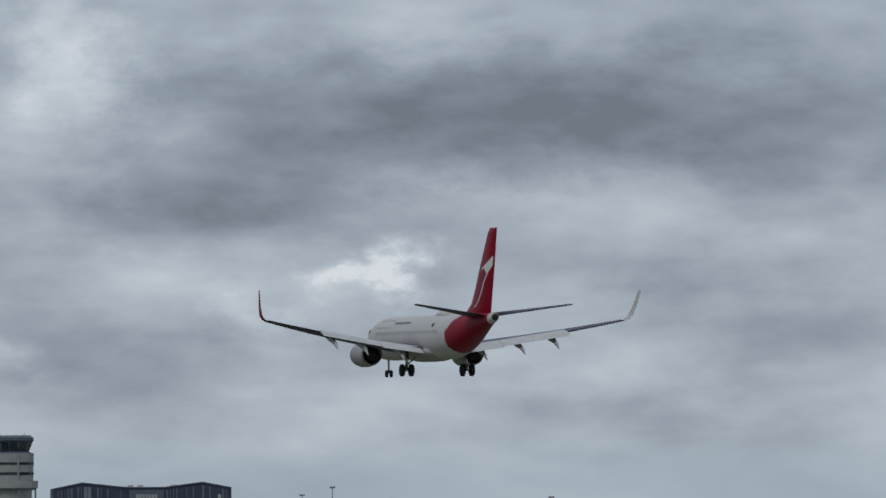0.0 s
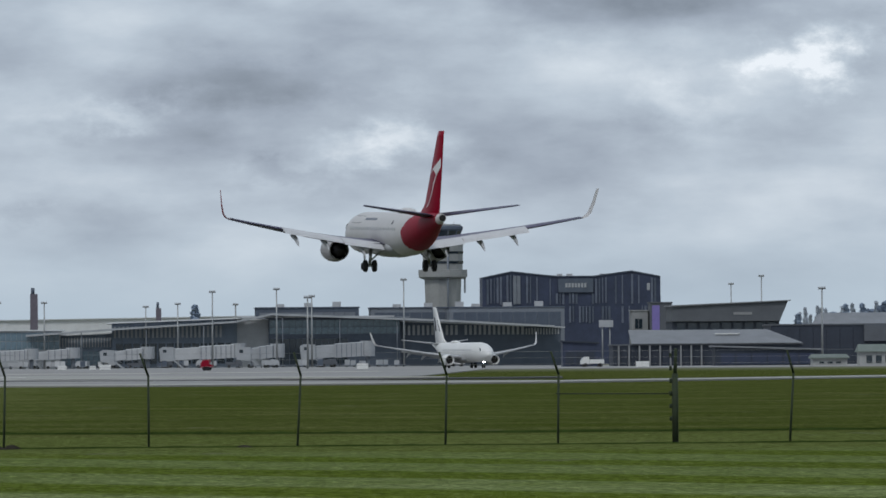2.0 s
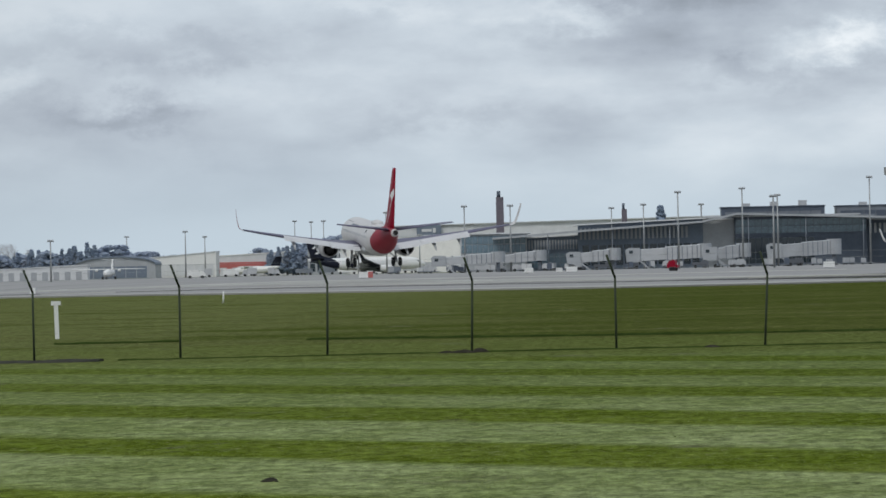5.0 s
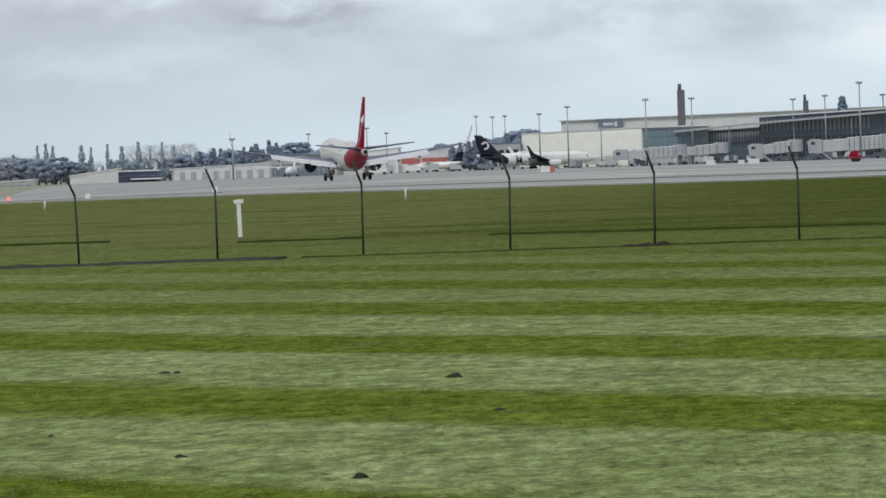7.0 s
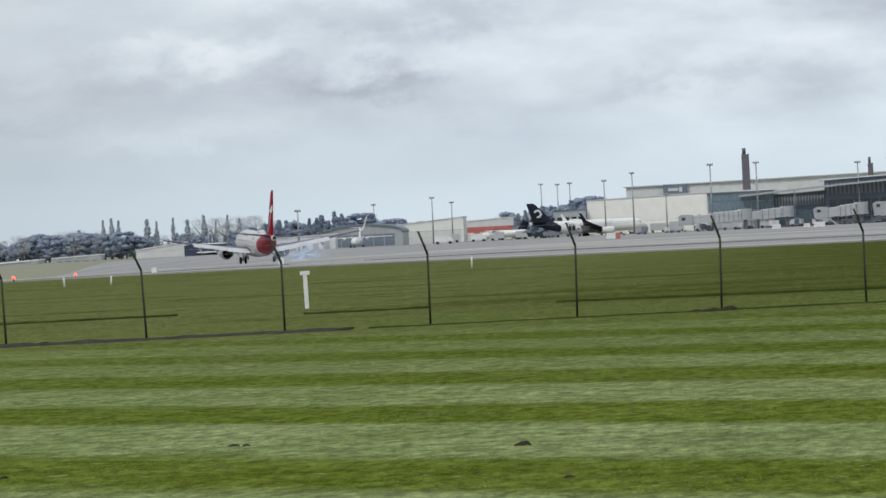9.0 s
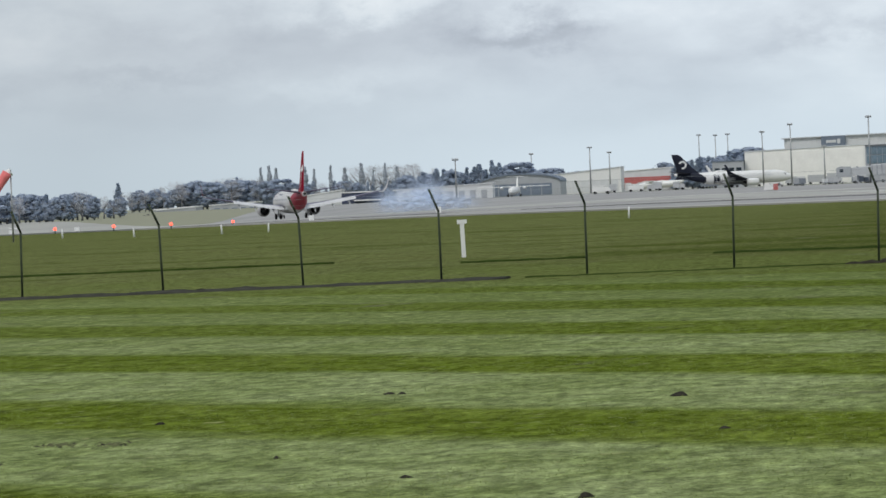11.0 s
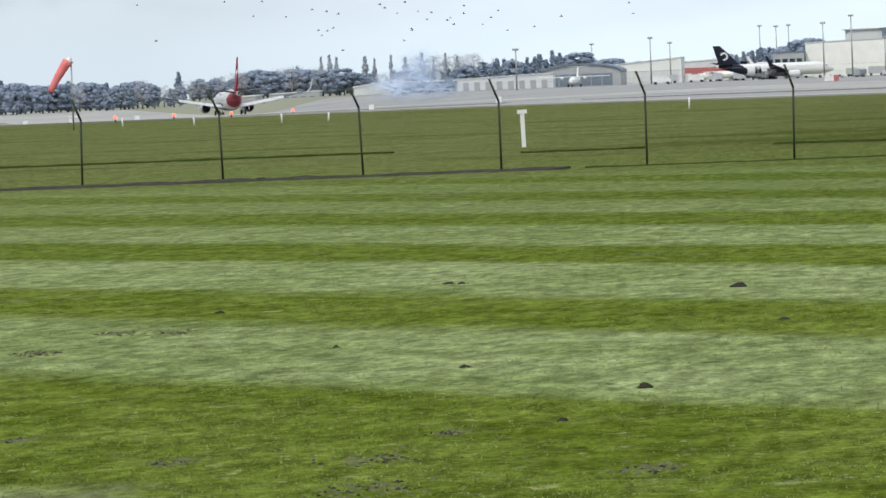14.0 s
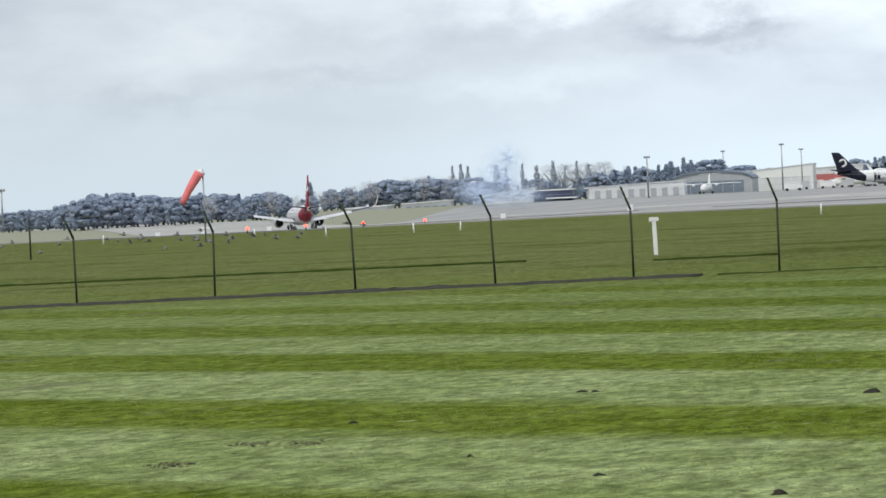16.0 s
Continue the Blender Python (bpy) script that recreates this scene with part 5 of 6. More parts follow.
b, w = block("grey_annex", "small grey annex with dark openings", -108, -97.2, 2345, 10, 0, 9.0, HAZEGREY, HAZESLATE)
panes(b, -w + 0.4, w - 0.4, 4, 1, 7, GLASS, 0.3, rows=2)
b, w = block("red_shed", "long white-roofed freight shed with a red wall", -165, -119, 2500, 20, 0, 7.4, HAZEPALE, SIGNWHITE, (-0.7, 1.2))
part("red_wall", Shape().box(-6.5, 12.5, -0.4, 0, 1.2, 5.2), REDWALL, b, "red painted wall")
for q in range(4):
    part("door", Shape().box(-5.6 + q * 4.6, -3.2 + q * 4.6, -0.5, -0.4, 0.1, 3.2), HAZEPALE, b)


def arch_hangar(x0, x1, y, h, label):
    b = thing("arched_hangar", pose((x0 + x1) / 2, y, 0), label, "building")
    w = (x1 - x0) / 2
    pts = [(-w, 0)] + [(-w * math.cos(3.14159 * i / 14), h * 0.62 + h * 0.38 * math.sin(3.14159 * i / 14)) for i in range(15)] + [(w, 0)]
    part("wall", Shape().loft([[(x, yy, z) for x, z in pts] for yy in (0, 30)], smooth=False), HAZEGREY, b)
    part("roof", Shape().loft([[(x * 1.01, -0.6, z), (x * 1.01, 30.5, z), (x * 1.01, 30.5, z + 0.5), (x * 1.01, -0.6, z + 0.5)] for x, z in pts[1:-1]], smooth=False), HAZESLATE, b, "curved blue-grey roof")
    panes(b, -w * 0.8, w * 0.8, 6, 0.2, h * 0.6, HAZESLATE, 0.08, name="door", label="dark sliding door")
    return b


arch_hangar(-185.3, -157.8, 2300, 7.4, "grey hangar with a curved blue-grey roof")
b, w = block("long_roof_shed", "long low shed with a pale roof", -214.4, -186, 2300, 15, -1, 3.9, HAZEGREY, SIGNWHITE, (-0.2, 0.8), over=0.8)
panes(b, -w + 1, w - 1, 7, 0, 3.2, HAZESLATE, 0.3)
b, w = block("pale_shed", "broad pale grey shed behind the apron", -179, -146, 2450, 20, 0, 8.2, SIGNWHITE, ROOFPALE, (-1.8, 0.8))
panes(b, -w + 1, w - 1, 9, 0.3, 5.0, HAZEPALE, 0.05, name="panel", depth=0.2)
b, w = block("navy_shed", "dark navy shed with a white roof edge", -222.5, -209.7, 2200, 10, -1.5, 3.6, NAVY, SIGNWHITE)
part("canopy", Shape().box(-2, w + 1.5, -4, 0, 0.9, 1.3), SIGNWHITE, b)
b, w = block("white_roof_house", "low building with a white pitched roof", -240, -224, 2215, 10, -2, 2.6, HAZEPALE, SIGNWHITE, (0.0, 2.0))
b, w = block("pale_store", "pale long store with dark doors", -209, -177, 2250, 10, -1, 3.8, HAZEPALE, HAZEPALE, (0, 1.0))
panes(b, -w + 1, w - 1, 8, 0, 3, HAZEGREY, 0.5)
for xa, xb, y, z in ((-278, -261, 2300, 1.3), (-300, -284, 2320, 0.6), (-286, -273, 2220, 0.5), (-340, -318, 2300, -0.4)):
    b, w = block("white_roof_shed", "low distant shed with a white roof", xa, xb, y, 9, -4, z, HAZEGREY, SIGNWHITE, (0, 0.6))
    panes(b, -w + 1, w - 1, 5, -2.6, z - 0.8, HAZESLATE, 0.4)

# chimneys
for xa, xb, ref, at, z in ((-41.6, -39.1, 2300, 2040, 27.1), (0.9, 2.7, 2300, 2040, 22.0)):
    x0, zt = plan(xa, z, ref, at)
    x1, _ = plan(xb, z, ref, at)
    c = thing("chimney", pose((x0 + x1) / 2, at, 0), "square dark brick chimney above the terminal roof", "chimney")
    w = (x1 - x0) / 2
    part("shaft", Shape().loft([[(-w * 1.1, -w, 0), (w * 1.1, -w, 0), (w * 1.1, w, 0), (-w * 1.1, w, 0)], [(-w, -w, zt - 1.8), (w, -w, zt - 1.8), (w, w, zt - 1.8), (-w, w, zt - 1.8)]], smooth=False), BRICK, c)
    part("flue", Shape().tube((-w * 0.3, 0, zt - 1.8), (-w * 0.3, 0, zt), w * 0.5, sides=10), SLATE, c)


# ---- boarding bridges ----
def jetbridge(x0, x1, y, z0, z1, label, skin=HAZEPALE):
    b = thing("boarding_bridge", pose((x0 + x1) / 2, y, 0), label, "boarding bridge")
    w = (x1 - x0) / 2
    drop = 0.9

    def slope(xa, xb, half, lo, hi):
        rise = lambda x: drop * (x - w) / (2 * w)
        return Shape().loft([[(x, -half, lo + rise(x)), (x, half, lo + rise(x)), (x, half, hi + rise(x)), (x, half * 0.8, hi + 0.18 + rise(x)), (x, -half * 0.8, hi + 0.18 + rise(x)), (x, -half, hi + rise(x))] for x in (xa, xb)], smooth=False)

    outer = part("outer_tunnel", slope(-w * 0.1, w - 1.2, 1.75, z0 + 0.5, z1), skin, b, "pale ribbed tunnel")
    part("inner_tunnel", slope(-w + 1.5, w * 0.0, 1.5, z0 + 0.7, z1 - 0.25), skin, b, "narrower sliding tunnel")
    n = max(3, int(w / 1.3))
    for i in range(n):
        x = -w * 0.05 + (w * 0.9 - 0.6) * i / (n - 1)
        zr = drop * (x - w) / (2 * w)
        part("rib", Shape().box(x - 0.09, x + 0.09, -1.86, -1.74, z0 + 0.5 + zr, z1 + zr), MIDGREY, outer)
    part("rotunda", Shape().loft([[(w + 1.9 * math.cos(6.283 * k / 16), 1.9 * math.sin(6.283 * k / 16), z) for k in range(16)] for z in (z0 + 0.4, z1 + 0.35)], smooth=False), HAZEGREY, b, "round grey rotunda")
    part("rotunda_column", Shape().tube((w, 0, 0), (w, 0, z0 + 0.5), 0.55, sides=10), MIDGREY, b)
    # cab with its dark mouth turned to the stand
    zc = z0 - drop
    cab = part("cab", Shape().loft([[(-w - 1.9, yy, zc + 0.5), (-w + 1.8, yy, zc + 0.5), (-w + 1.8, yy, z1 - drop + 0.35), (-w - 1.2, yy, z1 - drop + 0.45), (-w - 2.2, yy, z1 - drop - 0.1)] for yy in (-1.9, 1.9)], smooth=False), HAZEGREY, b, "grey docking cab")
    part("mouth", Shape().box(-w - 2.05, -w - 1.85, -1.4, 1.4, zc + 0.8, z1 - drop - 0.3), GLASS, cab, "dark cab mouth")
    part("cab_window", Shape().box(-w - 1.2, -w - 0.2, -1.97, -1.9, z1 - drop - 1.1, z1 - drop - 0.3), GLASS, cab)
    xd = -w * 0.55
    for o in (-1.2, 1.2):
        part("lift_column", Shape().box(xd - 0.22, xd + 0.22, o - 0.22, o + 0.22, 0.6, z1 - 0.6), MIDGREY, b)
        part("wheel", Shape().tube((xd - 0.25 + o * 0.3, o - 0.3, 0.5), (xd - 0.25 + o * 0.3, o + 0.3, 0.5), 0.5, sides=12), TYRE, b)
    part("cross_beam", Shape().box(xd - 0.35, xd + 0.35, -1.6, 1.6, 0.5, 0.95), MIDGREY, b)
    stair = part("service_stair", Shape().loft([[(-w + 1.6, yy, zc + 0.7), (-w + 2.2, yy, zc + 0.7), (-w + 4.6, yy, 0.1), (-w + 4.0, yy, 0.0)] for yy in (-2.7, -1.95)], smooth=False), HAZEGREY, b, "steep service stair")
    part("handrail", Shape().tube((-w + 1.8, -2.7, zc + 1.7), (-w + 4.3, -2.7, 1.1), 0.06, sides=6), STEEL, stair)


for x0, x1, at, z0, z1, skin in ((-49, -33, 1838, 2.3, 5.3, LIGHTGREY), (-34.5, -21.8, 1846, 2.5, 5.5, LIGHTGREY), (-12.4, -1.6, 1838, 2.2, 5.6, LIGHTGREY), (3.7, 23, 1840, 2.3, 6.3, LIGHTGREY), (23.6, 32.4, 1774, 2.3, 6.0, HAZEGREY), (40.6, 56.2, 1780, 2.5, 6.6, HAZEGREY)):
    jetbridge(x0, x1, at, z0, z1, "pale grey aircraft boarding bridge on columns", skin)


# ---- apron lighting masts ----
def mast(x, y, h, label="slim grey floodlight mast with a lamp frame"):
    m = thing("floodlight_mast", pose(x, y, 0), label, "mast", "apron floodlight masts")
    part("pole", Shape().tube((0, 0, -0.1), (0, 0, h), 0.27, 0.15, 10), STEEL, m)
    part("head_frame", Shape().box(-0.85, 0.85, -0.2, 0.2, h - 0.2, h + 0.12), STEEL, m)
    for q in (-0.65, -0.22, 0.22, 0.65):
        part("floodlight", Shape().box(q - 0.16, q + 0.16, -0.4, 0.1, h + 0.12, h + 0.4), LIGHTGREY, m)


for x, y, h in ((-2.1, 1900, 17.2), (14.8, 1700, 19.2), (25.4, 2100, 19.3), (31.8, 1750, 20.3), (34.1, 1500, 15.8), (66.5, 1800, 23.1), (179.3, 2100, 24.6), (179.8, 2000, 25.8),
                (148.3, 1500, 17.0), (232.8, 1900, 21.4), (6.7, 1860, 17.6), (-72.2, 2100, 18.9), (-82.7, 2145, 17.3), (-42.0, 1840, 18.0), (41.1, 1760, 18.5), (-119.7, 2500, 19.7),
                (-114.1, 2510, 19.4), (-109.3, 2505, 19.6), (28.0, 2300, 21.0), (-29.6, 1845, 18.0), (-62.1, 2105, 11.8), (-141.0, 2200, 15.0), (-181.9, 2500, 15.3), (-146.9, 2400, 14.2), (-151.3, 1800, 10.9), (-271.5, 1500, 8.8)):
    mast(x, y, h)
canopy = thing("gantry_sign", pose(109.6, 1640, 0), "grey gantry with a box sign on two legs", "gantry")
for x in (-0.9, 0.9):
    part("leg", Shape().tube((x, 0, 0), (x, 0, 11), 0.16, sides=8), STEEL, canopy)
part("box", Shape().box(-1.7, 1.7, -0.6, 0.6, 9.4, 11.1), HAZEGREY, canopy)
b, w = block("dark_hut", "small dark navy hut with a flat overhanging roof", 89.4, 96.9, 1480, 6, 0, 5.1, NAVY, DIMSLATE, (0.4, 0.0), over=0.5)
panes(b, -w + 0.5, w - 0.5, 3, 0.3, 3.4, DIMSLATE, 0.1, name="door")


# ---- vehicles and boards on the apron ----
def truck(x, y, yaw, w, h, material, label):
    v = thing("service_truck", pose(x, y, level(x, y) + 0.05, 0, 0, yaw), label, "truck", "service vehicles on the apron")
    part("cargo_box", Shape().box(-w / 2, w / 2 - 1.5, -1.1, 1.1, 0.7, h), material, v)
    part("cab", Shape().loft([[(w / 2 - 1.45, yy, 0.6), (w / 2 + 0.2, yy, 0.6), (w / 2 + 0.2, yy, 1.4), (w / 2 - 0.3, yy, 2.1), (w / 2 - 1.45, yy, 2.2)] for yy in (-1.0, 1.0)], smooth=False), material, v)
    part("windscreen", Shape().loft([[(w / 2 + 0.22, yy, 1.42), (w / 2 - 0.26, yy, 2.06), (w / 2 - 0.36, yy, 2.04), (w / 2 + 0.1, yy, 1.38)] for yy in (-0.9, 0.9)], smooth=False), GLASS, v)
    for sx in (-w / 2 + 0.8, w / 2 - 0.6):
        for yy in (-1.0, 1.0):
            part("wheel", Shape().tube((sx, yy - 0.15, 0.42), (sx, yy + 0.15, 0.42), 0.42, sides=14), TYRE, v)


r2 = random.Random(9)
for i in range(14):
    x = -62 + i * 8.3 + r2.uniform(-1.5, 1.5)
    y = r2.uniform(1860, 1890) if x < 20 else r2.uniform(1740, 1765)
    if 55 < x < 66:
        continue
    truck(x, y, r2.choice((0, 180, 20, 160)), r2.uniform(2.8, 4.6), r2.uniform(1.5, 2.3), r2.choice((LIGHTGREY, LIGHTGREY, MIDGREY, HAZEGREY, DIMGREY)), "airport service truck parked by the terminal")
for i in range(10):
    truck(-135 + i * 7.5 + r2.uniform(-2, 2), r2.uniform(2180, 2280), r2.choice((0, 180)), r2.uniform(3.5, 7), r2.uniform(2, 3), r2.choice((SIGNWHITE, LIGHTGREY, MIDGREY)), "service truck parked before the hangars")
truck(10.3, 1300, 170, 2.0, 1.2, RED, "small red airport tug on the apron")
truck(92, 1420, 185, 4.6, 1.6, SIGNWHITE, "white van parked by the long shed")
truck(-119, 1900, 0, 5.0, 2.4, SIGNWHITE, "white service truck with a red deck")
truck(76, 1700, 5, 3.4, 1.6, SIGNWHITE, "white van parked by the terminal wing")
def baggage_cart(x, y, yaw, load):
    """A flat cart with a draw bar and stacked containers."""
    c = thing("baggage_cart", pose(x, y, level(x, y) + 0.12, 0, 0, yaw), "flat baggage cart with stacked pale containers on the apron" if load > 1 else "low baggage cart standing on the apron", "cart", "baggage carts on the apron")
    part("deck", Shape().box(-1.5, 1.5, -0.8, 0.8, 0.42, 0.58), MIDGREY, c)
    part("draw_bar", Shape().tube((1.5, 0, 0.45), (2.4, 0, 0.25), 0.06, sides=6), STEEL, c)
    for u in (-1.0, 1.0):
        for o in (-0.7, 0.7):
            part("wheel", Shape().tube((u, o - 0.1, 0.22), (u, o + 0.1, 0.22), 0.22, sides=10), TYRE, c)
    for k in range(load):
        h = r2.uniform(0.9, 1.7)
        part("container", Shape().loft([[(-1.4 + k * 1.5, yy, 0.6), (-0.15 + k * 1.5, yy, 0.6), (-0.1 + k * 1.5, yy, 0.6 + h * 0.8), (-0.3 + k * 1.5, yy, 0.6 + h), (-1.4 + k * 1.5, yy, 0.6 + h)] for yy in (-0.7, 0.7)], smooth=False), r2.choice((HAZEPALE, LIGHTGREY, HAZEGREY, SLATE)), c)


for i in range(26):
    x = -66 + i * 5.2 + r2.uniform(-1.5, 1.5)
    baggage_cart(x, r2.uniform(1835, 1885) if x < 22 else r2.uniform(1715, 1760), r2.choice((0, 90, 180, 25)), r2.choice((0, 1, 2, 2)))
for i in range(14):
    baggage_cart(-50 + i * 2.0 + r2.uniform(-1, 1), r2.uniform(1990, 2050), r2.choice((0, 180, 15)), r2.choice((1, 2, 2)))
for i in range(5):
    truck(-76 + i * 7.0 + r2.uniform(-2, 2), r2.uniform(2200, 2240), r2.choice((0, 180)), r2.uniform(4.5, 7.5), r2.uniform(2.4, 3.6), r2.choice((SIGNWHITE, HAZEPALE, LIGHTGREY)), "pale catering truck parked before the cream hangar")
for x, y, w, h, red in ((-46.9, 1250, 2.6, 1.1, True), (-20.2, 1500, 2.0, 1.0, False), (-13.5, 1505, 1.4, 0.9, False), (-10.7, 1500, 2.5, 1.1, False), (40, 1300, 2.2, 1.1, False), (96, 1330, 2.6, 1.1, False)):
    s = thing("taxiway_sign", pose(x, y, level(x, y)), "low pale taxiway sign box" + (" with a red end" if red else ""), "sign", "taxiway signs")
    part("box", Shape().box(-w / 2, w / 2 - (0.9 if red else 0), -0.2, 0.2, 0.15, h + 0.15), SIGNWHITE, s)
    if red:
        part("red_end", Shape().box(w / 2 - 0.9, w / 2, -0.22, 0.22, 0.15, h + 0.15), REDWALL, s, "red end panel")
    part("foot", Shape().box(-w / 2.5, w / 2.5, -0.12, 0.12, -0.1, 0.15), POST, s)


# ---- trees ----
def tree_kind(kind, seed):
    """Trunk and limbs, and a crown of many small clumps; about ten metres tall."""
    r = random.Random(seed)
    top = {"round": 9.5, "conifer": 11, "poplar": 13, "bare": 10}[kind]
    trunk = Shape()
    trunk.tube((0, 0, -0.4), (r.uniform(-0.2, 0.2), 0, top * 0.55), 0.28, 0.13, 7)
    limbs = []
    for i in range(9 if kind != "poplar" else 7):
        a, h = r.uniform(0, 6.28), top * r.uniform(0.22, 0.55)
        out = {"round": 3.0, "conifer": 1.8, "poplar": 0.8, "bare": 2.8}[kind] * r.uniform(0.6, 1.1)
        tip = (out * math.cos(a), out * math.sin(a), h + top * r.uniform(0.12, 0.4))
        trunk.tube((0, 0, h), tip, 0.1, 0.03, 5)
        limbs.append(tip)
    crown = Shape()
    lumps = []
    count = {"poplar": 24, "round": 60, "conifer": 44, "bare": 15}[kind]
    for i in range(count):
        u = i / (count - 1)
        a = r.uniform(0, 6.28)
        if kind == "round":
            z = top * r.uniform(0.14, 0.93)
            d = 3.4 * math.sqrt(max(0.02, 1 - ((z / top - 0.55) / 0.45) ** 2)) * r.uniform(0.2, 0.9)
            lumps.append((d * math.cos(a), d * math.sin(a), z, r.uniform(0.5, 0.9)))
        elif kind == "conifer":
            z = top * (0.12 + 0.86 * u)
            d = 2.2 * (1 - u) * r.uniform(0.2, 0.9)
            lumps.append((d * math.cos(a), d * math.sin(a), z, 0.26 + 0.62 * (1 - u)))
        elif kind == "poplar":
            z = top * (0.1 + 0.88 * u)
            lumps.append((0.45 * math.cos(a) * (1 - u), 0.45 * math.sin(a) * (1 - u), z, (0.55 + 0.4 * math.sin(3.14 * u)) * r.uniform(0.75, 1.2) * (1.0 if u < 0.8 else 0.7)))
        else:
            z = top * r.uniform(0.4, 0.95)
            d = 2.8 * r.uniform(0.2, 1.0)
            lumps.append((d * math.cos(a), d * math.sin(a), z, r.uniform(0.8, 1.4)))
    n = {"round": 26, "conifer": 24, "poplar": 18, "bare": 60}[kind]
    for x, y, z, s in lumps:
        if kind != "bare":
            rings = [[(x + s * 0.92 * math.cos(b) * math.cos(1.047 * k) * r.uniform(0.8, 1.15), y + s * 0.92 * math.cos(b) * math.sin(1.047 * k) * r.uniform(0.8, 1.15), z + s * 0.95 * math.sin(b)) for k in range(6)]
                     for b in (-1.35, -0.7, 0.0, 0.7, 1.35)]
            crown.loft(rings)
        for j in range(n):
            out = Vector((r.gauss(0, 1), r.gauss(0, 1), r.gauss(0, 1))).normalized()
            v = out * s * (r.uniform(0.35, 1.0) if kind == "bare" else r.uniform(0.72, 1.12))
            c = Vector((x, y, z)) + v
            q = 0.27 * r.uniform(0.6, 1.3) if kind != "bare" else 0.3
            e = [Vector((r.uniform(-1, 1), r.uniform(-1, 1), r.uniform(-1, 1))) * q for _ in range(4)]
            if kind == "bare":
                e[1] = e[0] + Vector((0.05, 0.0, 0.05))
                e[2] = -e[0] + Vector((0, 0, q * 1.5))
                crown.add([c + e[0], c + e[1], c + e[2]], [(0, 1, 2)])
            else:
                side = out.orthogonal().normalized()
                up = out.cross(side)
                g = r.uniform(0, 6.28)
                ring = [c + (side * math.cos(g + k * 1.571) + up * math.sin(g + k * 1.571)) * q * r.uniform(0.7, 1.5) + out * r.uniform(-0.14, 0.14) for k in range(4)]
                crown.add(ring, [(0, 1, 2), (0, 2, 3)])
    # all four leaf colours carry the distance haze
    leaf = {"round": HAZE_ROUND, "conifer": HAZE_CONIFER, "poplar": HAZE_POPLAR, "bare": HAZE_BARE}[kind]
    words = {"round": "rounded dark green tree in the distant belt", "conifer": "dark pointed conifer in the distant belt", "poplar": "slender upright poplar in the distant belt", "bare": "leafless grey-brown tree in the distant belt"}[kind]
    t = thing("tree", pose(0, 0, -60), words, "tree", "distant trees")
    part("trunk", trunk, BARK, t, "tapered trunk with limbs")
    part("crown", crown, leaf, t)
    return t, top


kinds = {k: [tree_kind(k, 11 * i + len(k)) for i in range(3)] for k in ("round", "conifer", "poplar", "bare")}
# same tree shapes with the darkened leaf copy, for the dim right-hand belt
kinds["dimlit"] = [tree_kind("round", 70), tree_kind("conifer", 80), tree_kind("conifer", 83)]
for t, top in kinds["dimlit"]:
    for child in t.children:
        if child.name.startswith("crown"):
            child.data.materials[0] = LEAF_DIMLIT
tr = random.Random(21)
used = set()


def plant(bearing, at, el, kind):
    """A tree whose top stands el degrees over the horizon."""
    a = radians(bearing)
    x, y = -at * math.tan(a), at
    base = level(x, y)
    h = 1.9 + at * math.tan(radians(el)) - base
    proto, top = tr.choice(kinds[kind])
    k = max(0.25, h / top)
    wide = k * tr.uniform(1.2, 1.9) if kind != "poplar" else k * tr.uniform(0.75, 1.25)
    m = pose(x, y, base, 0, 0, tr.uniform(0, 360))
    if proto.name not in used:
        used.add(proto.name)
        proto.matrix_basis = m
        ob = proto
    else:
        ob = copy_thing(proto, m)
    ob.scale = (wide, wide, k)


def belt(b0, b1, e, at, step, mix, spread=0.05):
    """A belt of trees from bearing to bearing; e gives the heights of the tops along it."""
    n = max(2, int(abs(b1 - b0) / step * 1.45))
    for i in range(n):
        u = (i + tr.uniform(0, 0.9)) / n
        el = float(np.interp(u, np.linspace(0, 1, len(e)), e)) + tr.uniform(-spread, spread * 0.5)
        plant(b0 + (b1 - b0) * u, at + tr.uniform(-40, 60), el, tr.choice(mix))


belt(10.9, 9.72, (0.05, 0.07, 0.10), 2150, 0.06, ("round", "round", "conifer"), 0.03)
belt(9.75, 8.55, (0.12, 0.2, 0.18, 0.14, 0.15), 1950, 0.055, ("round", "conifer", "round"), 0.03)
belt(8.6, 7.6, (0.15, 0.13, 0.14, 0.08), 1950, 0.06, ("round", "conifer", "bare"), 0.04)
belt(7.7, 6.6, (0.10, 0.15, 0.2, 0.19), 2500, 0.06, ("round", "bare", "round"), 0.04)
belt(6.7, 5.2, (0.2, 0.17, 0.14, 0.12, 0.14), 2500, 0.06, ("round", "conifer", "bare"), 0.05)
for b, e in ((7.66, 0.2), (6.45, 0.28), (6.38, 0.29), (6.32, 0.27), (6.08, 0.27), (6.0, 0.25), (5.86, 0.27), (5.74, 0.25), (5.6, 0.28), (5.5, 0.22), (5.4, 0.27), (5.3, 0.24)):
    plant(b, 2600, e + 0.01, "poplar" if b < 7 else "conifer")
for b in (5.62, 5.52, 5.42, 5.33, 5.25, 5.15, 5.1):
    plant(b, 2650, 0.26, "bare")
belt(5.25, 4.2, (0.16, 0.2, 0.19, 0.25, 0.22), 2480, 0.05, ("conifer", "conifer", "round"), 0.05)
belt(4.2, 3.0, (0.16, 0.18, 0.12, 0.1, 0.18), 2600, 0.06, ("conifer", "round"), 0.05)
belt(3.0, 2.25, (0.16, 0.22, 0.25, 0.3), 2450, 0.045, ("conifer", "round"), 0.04)
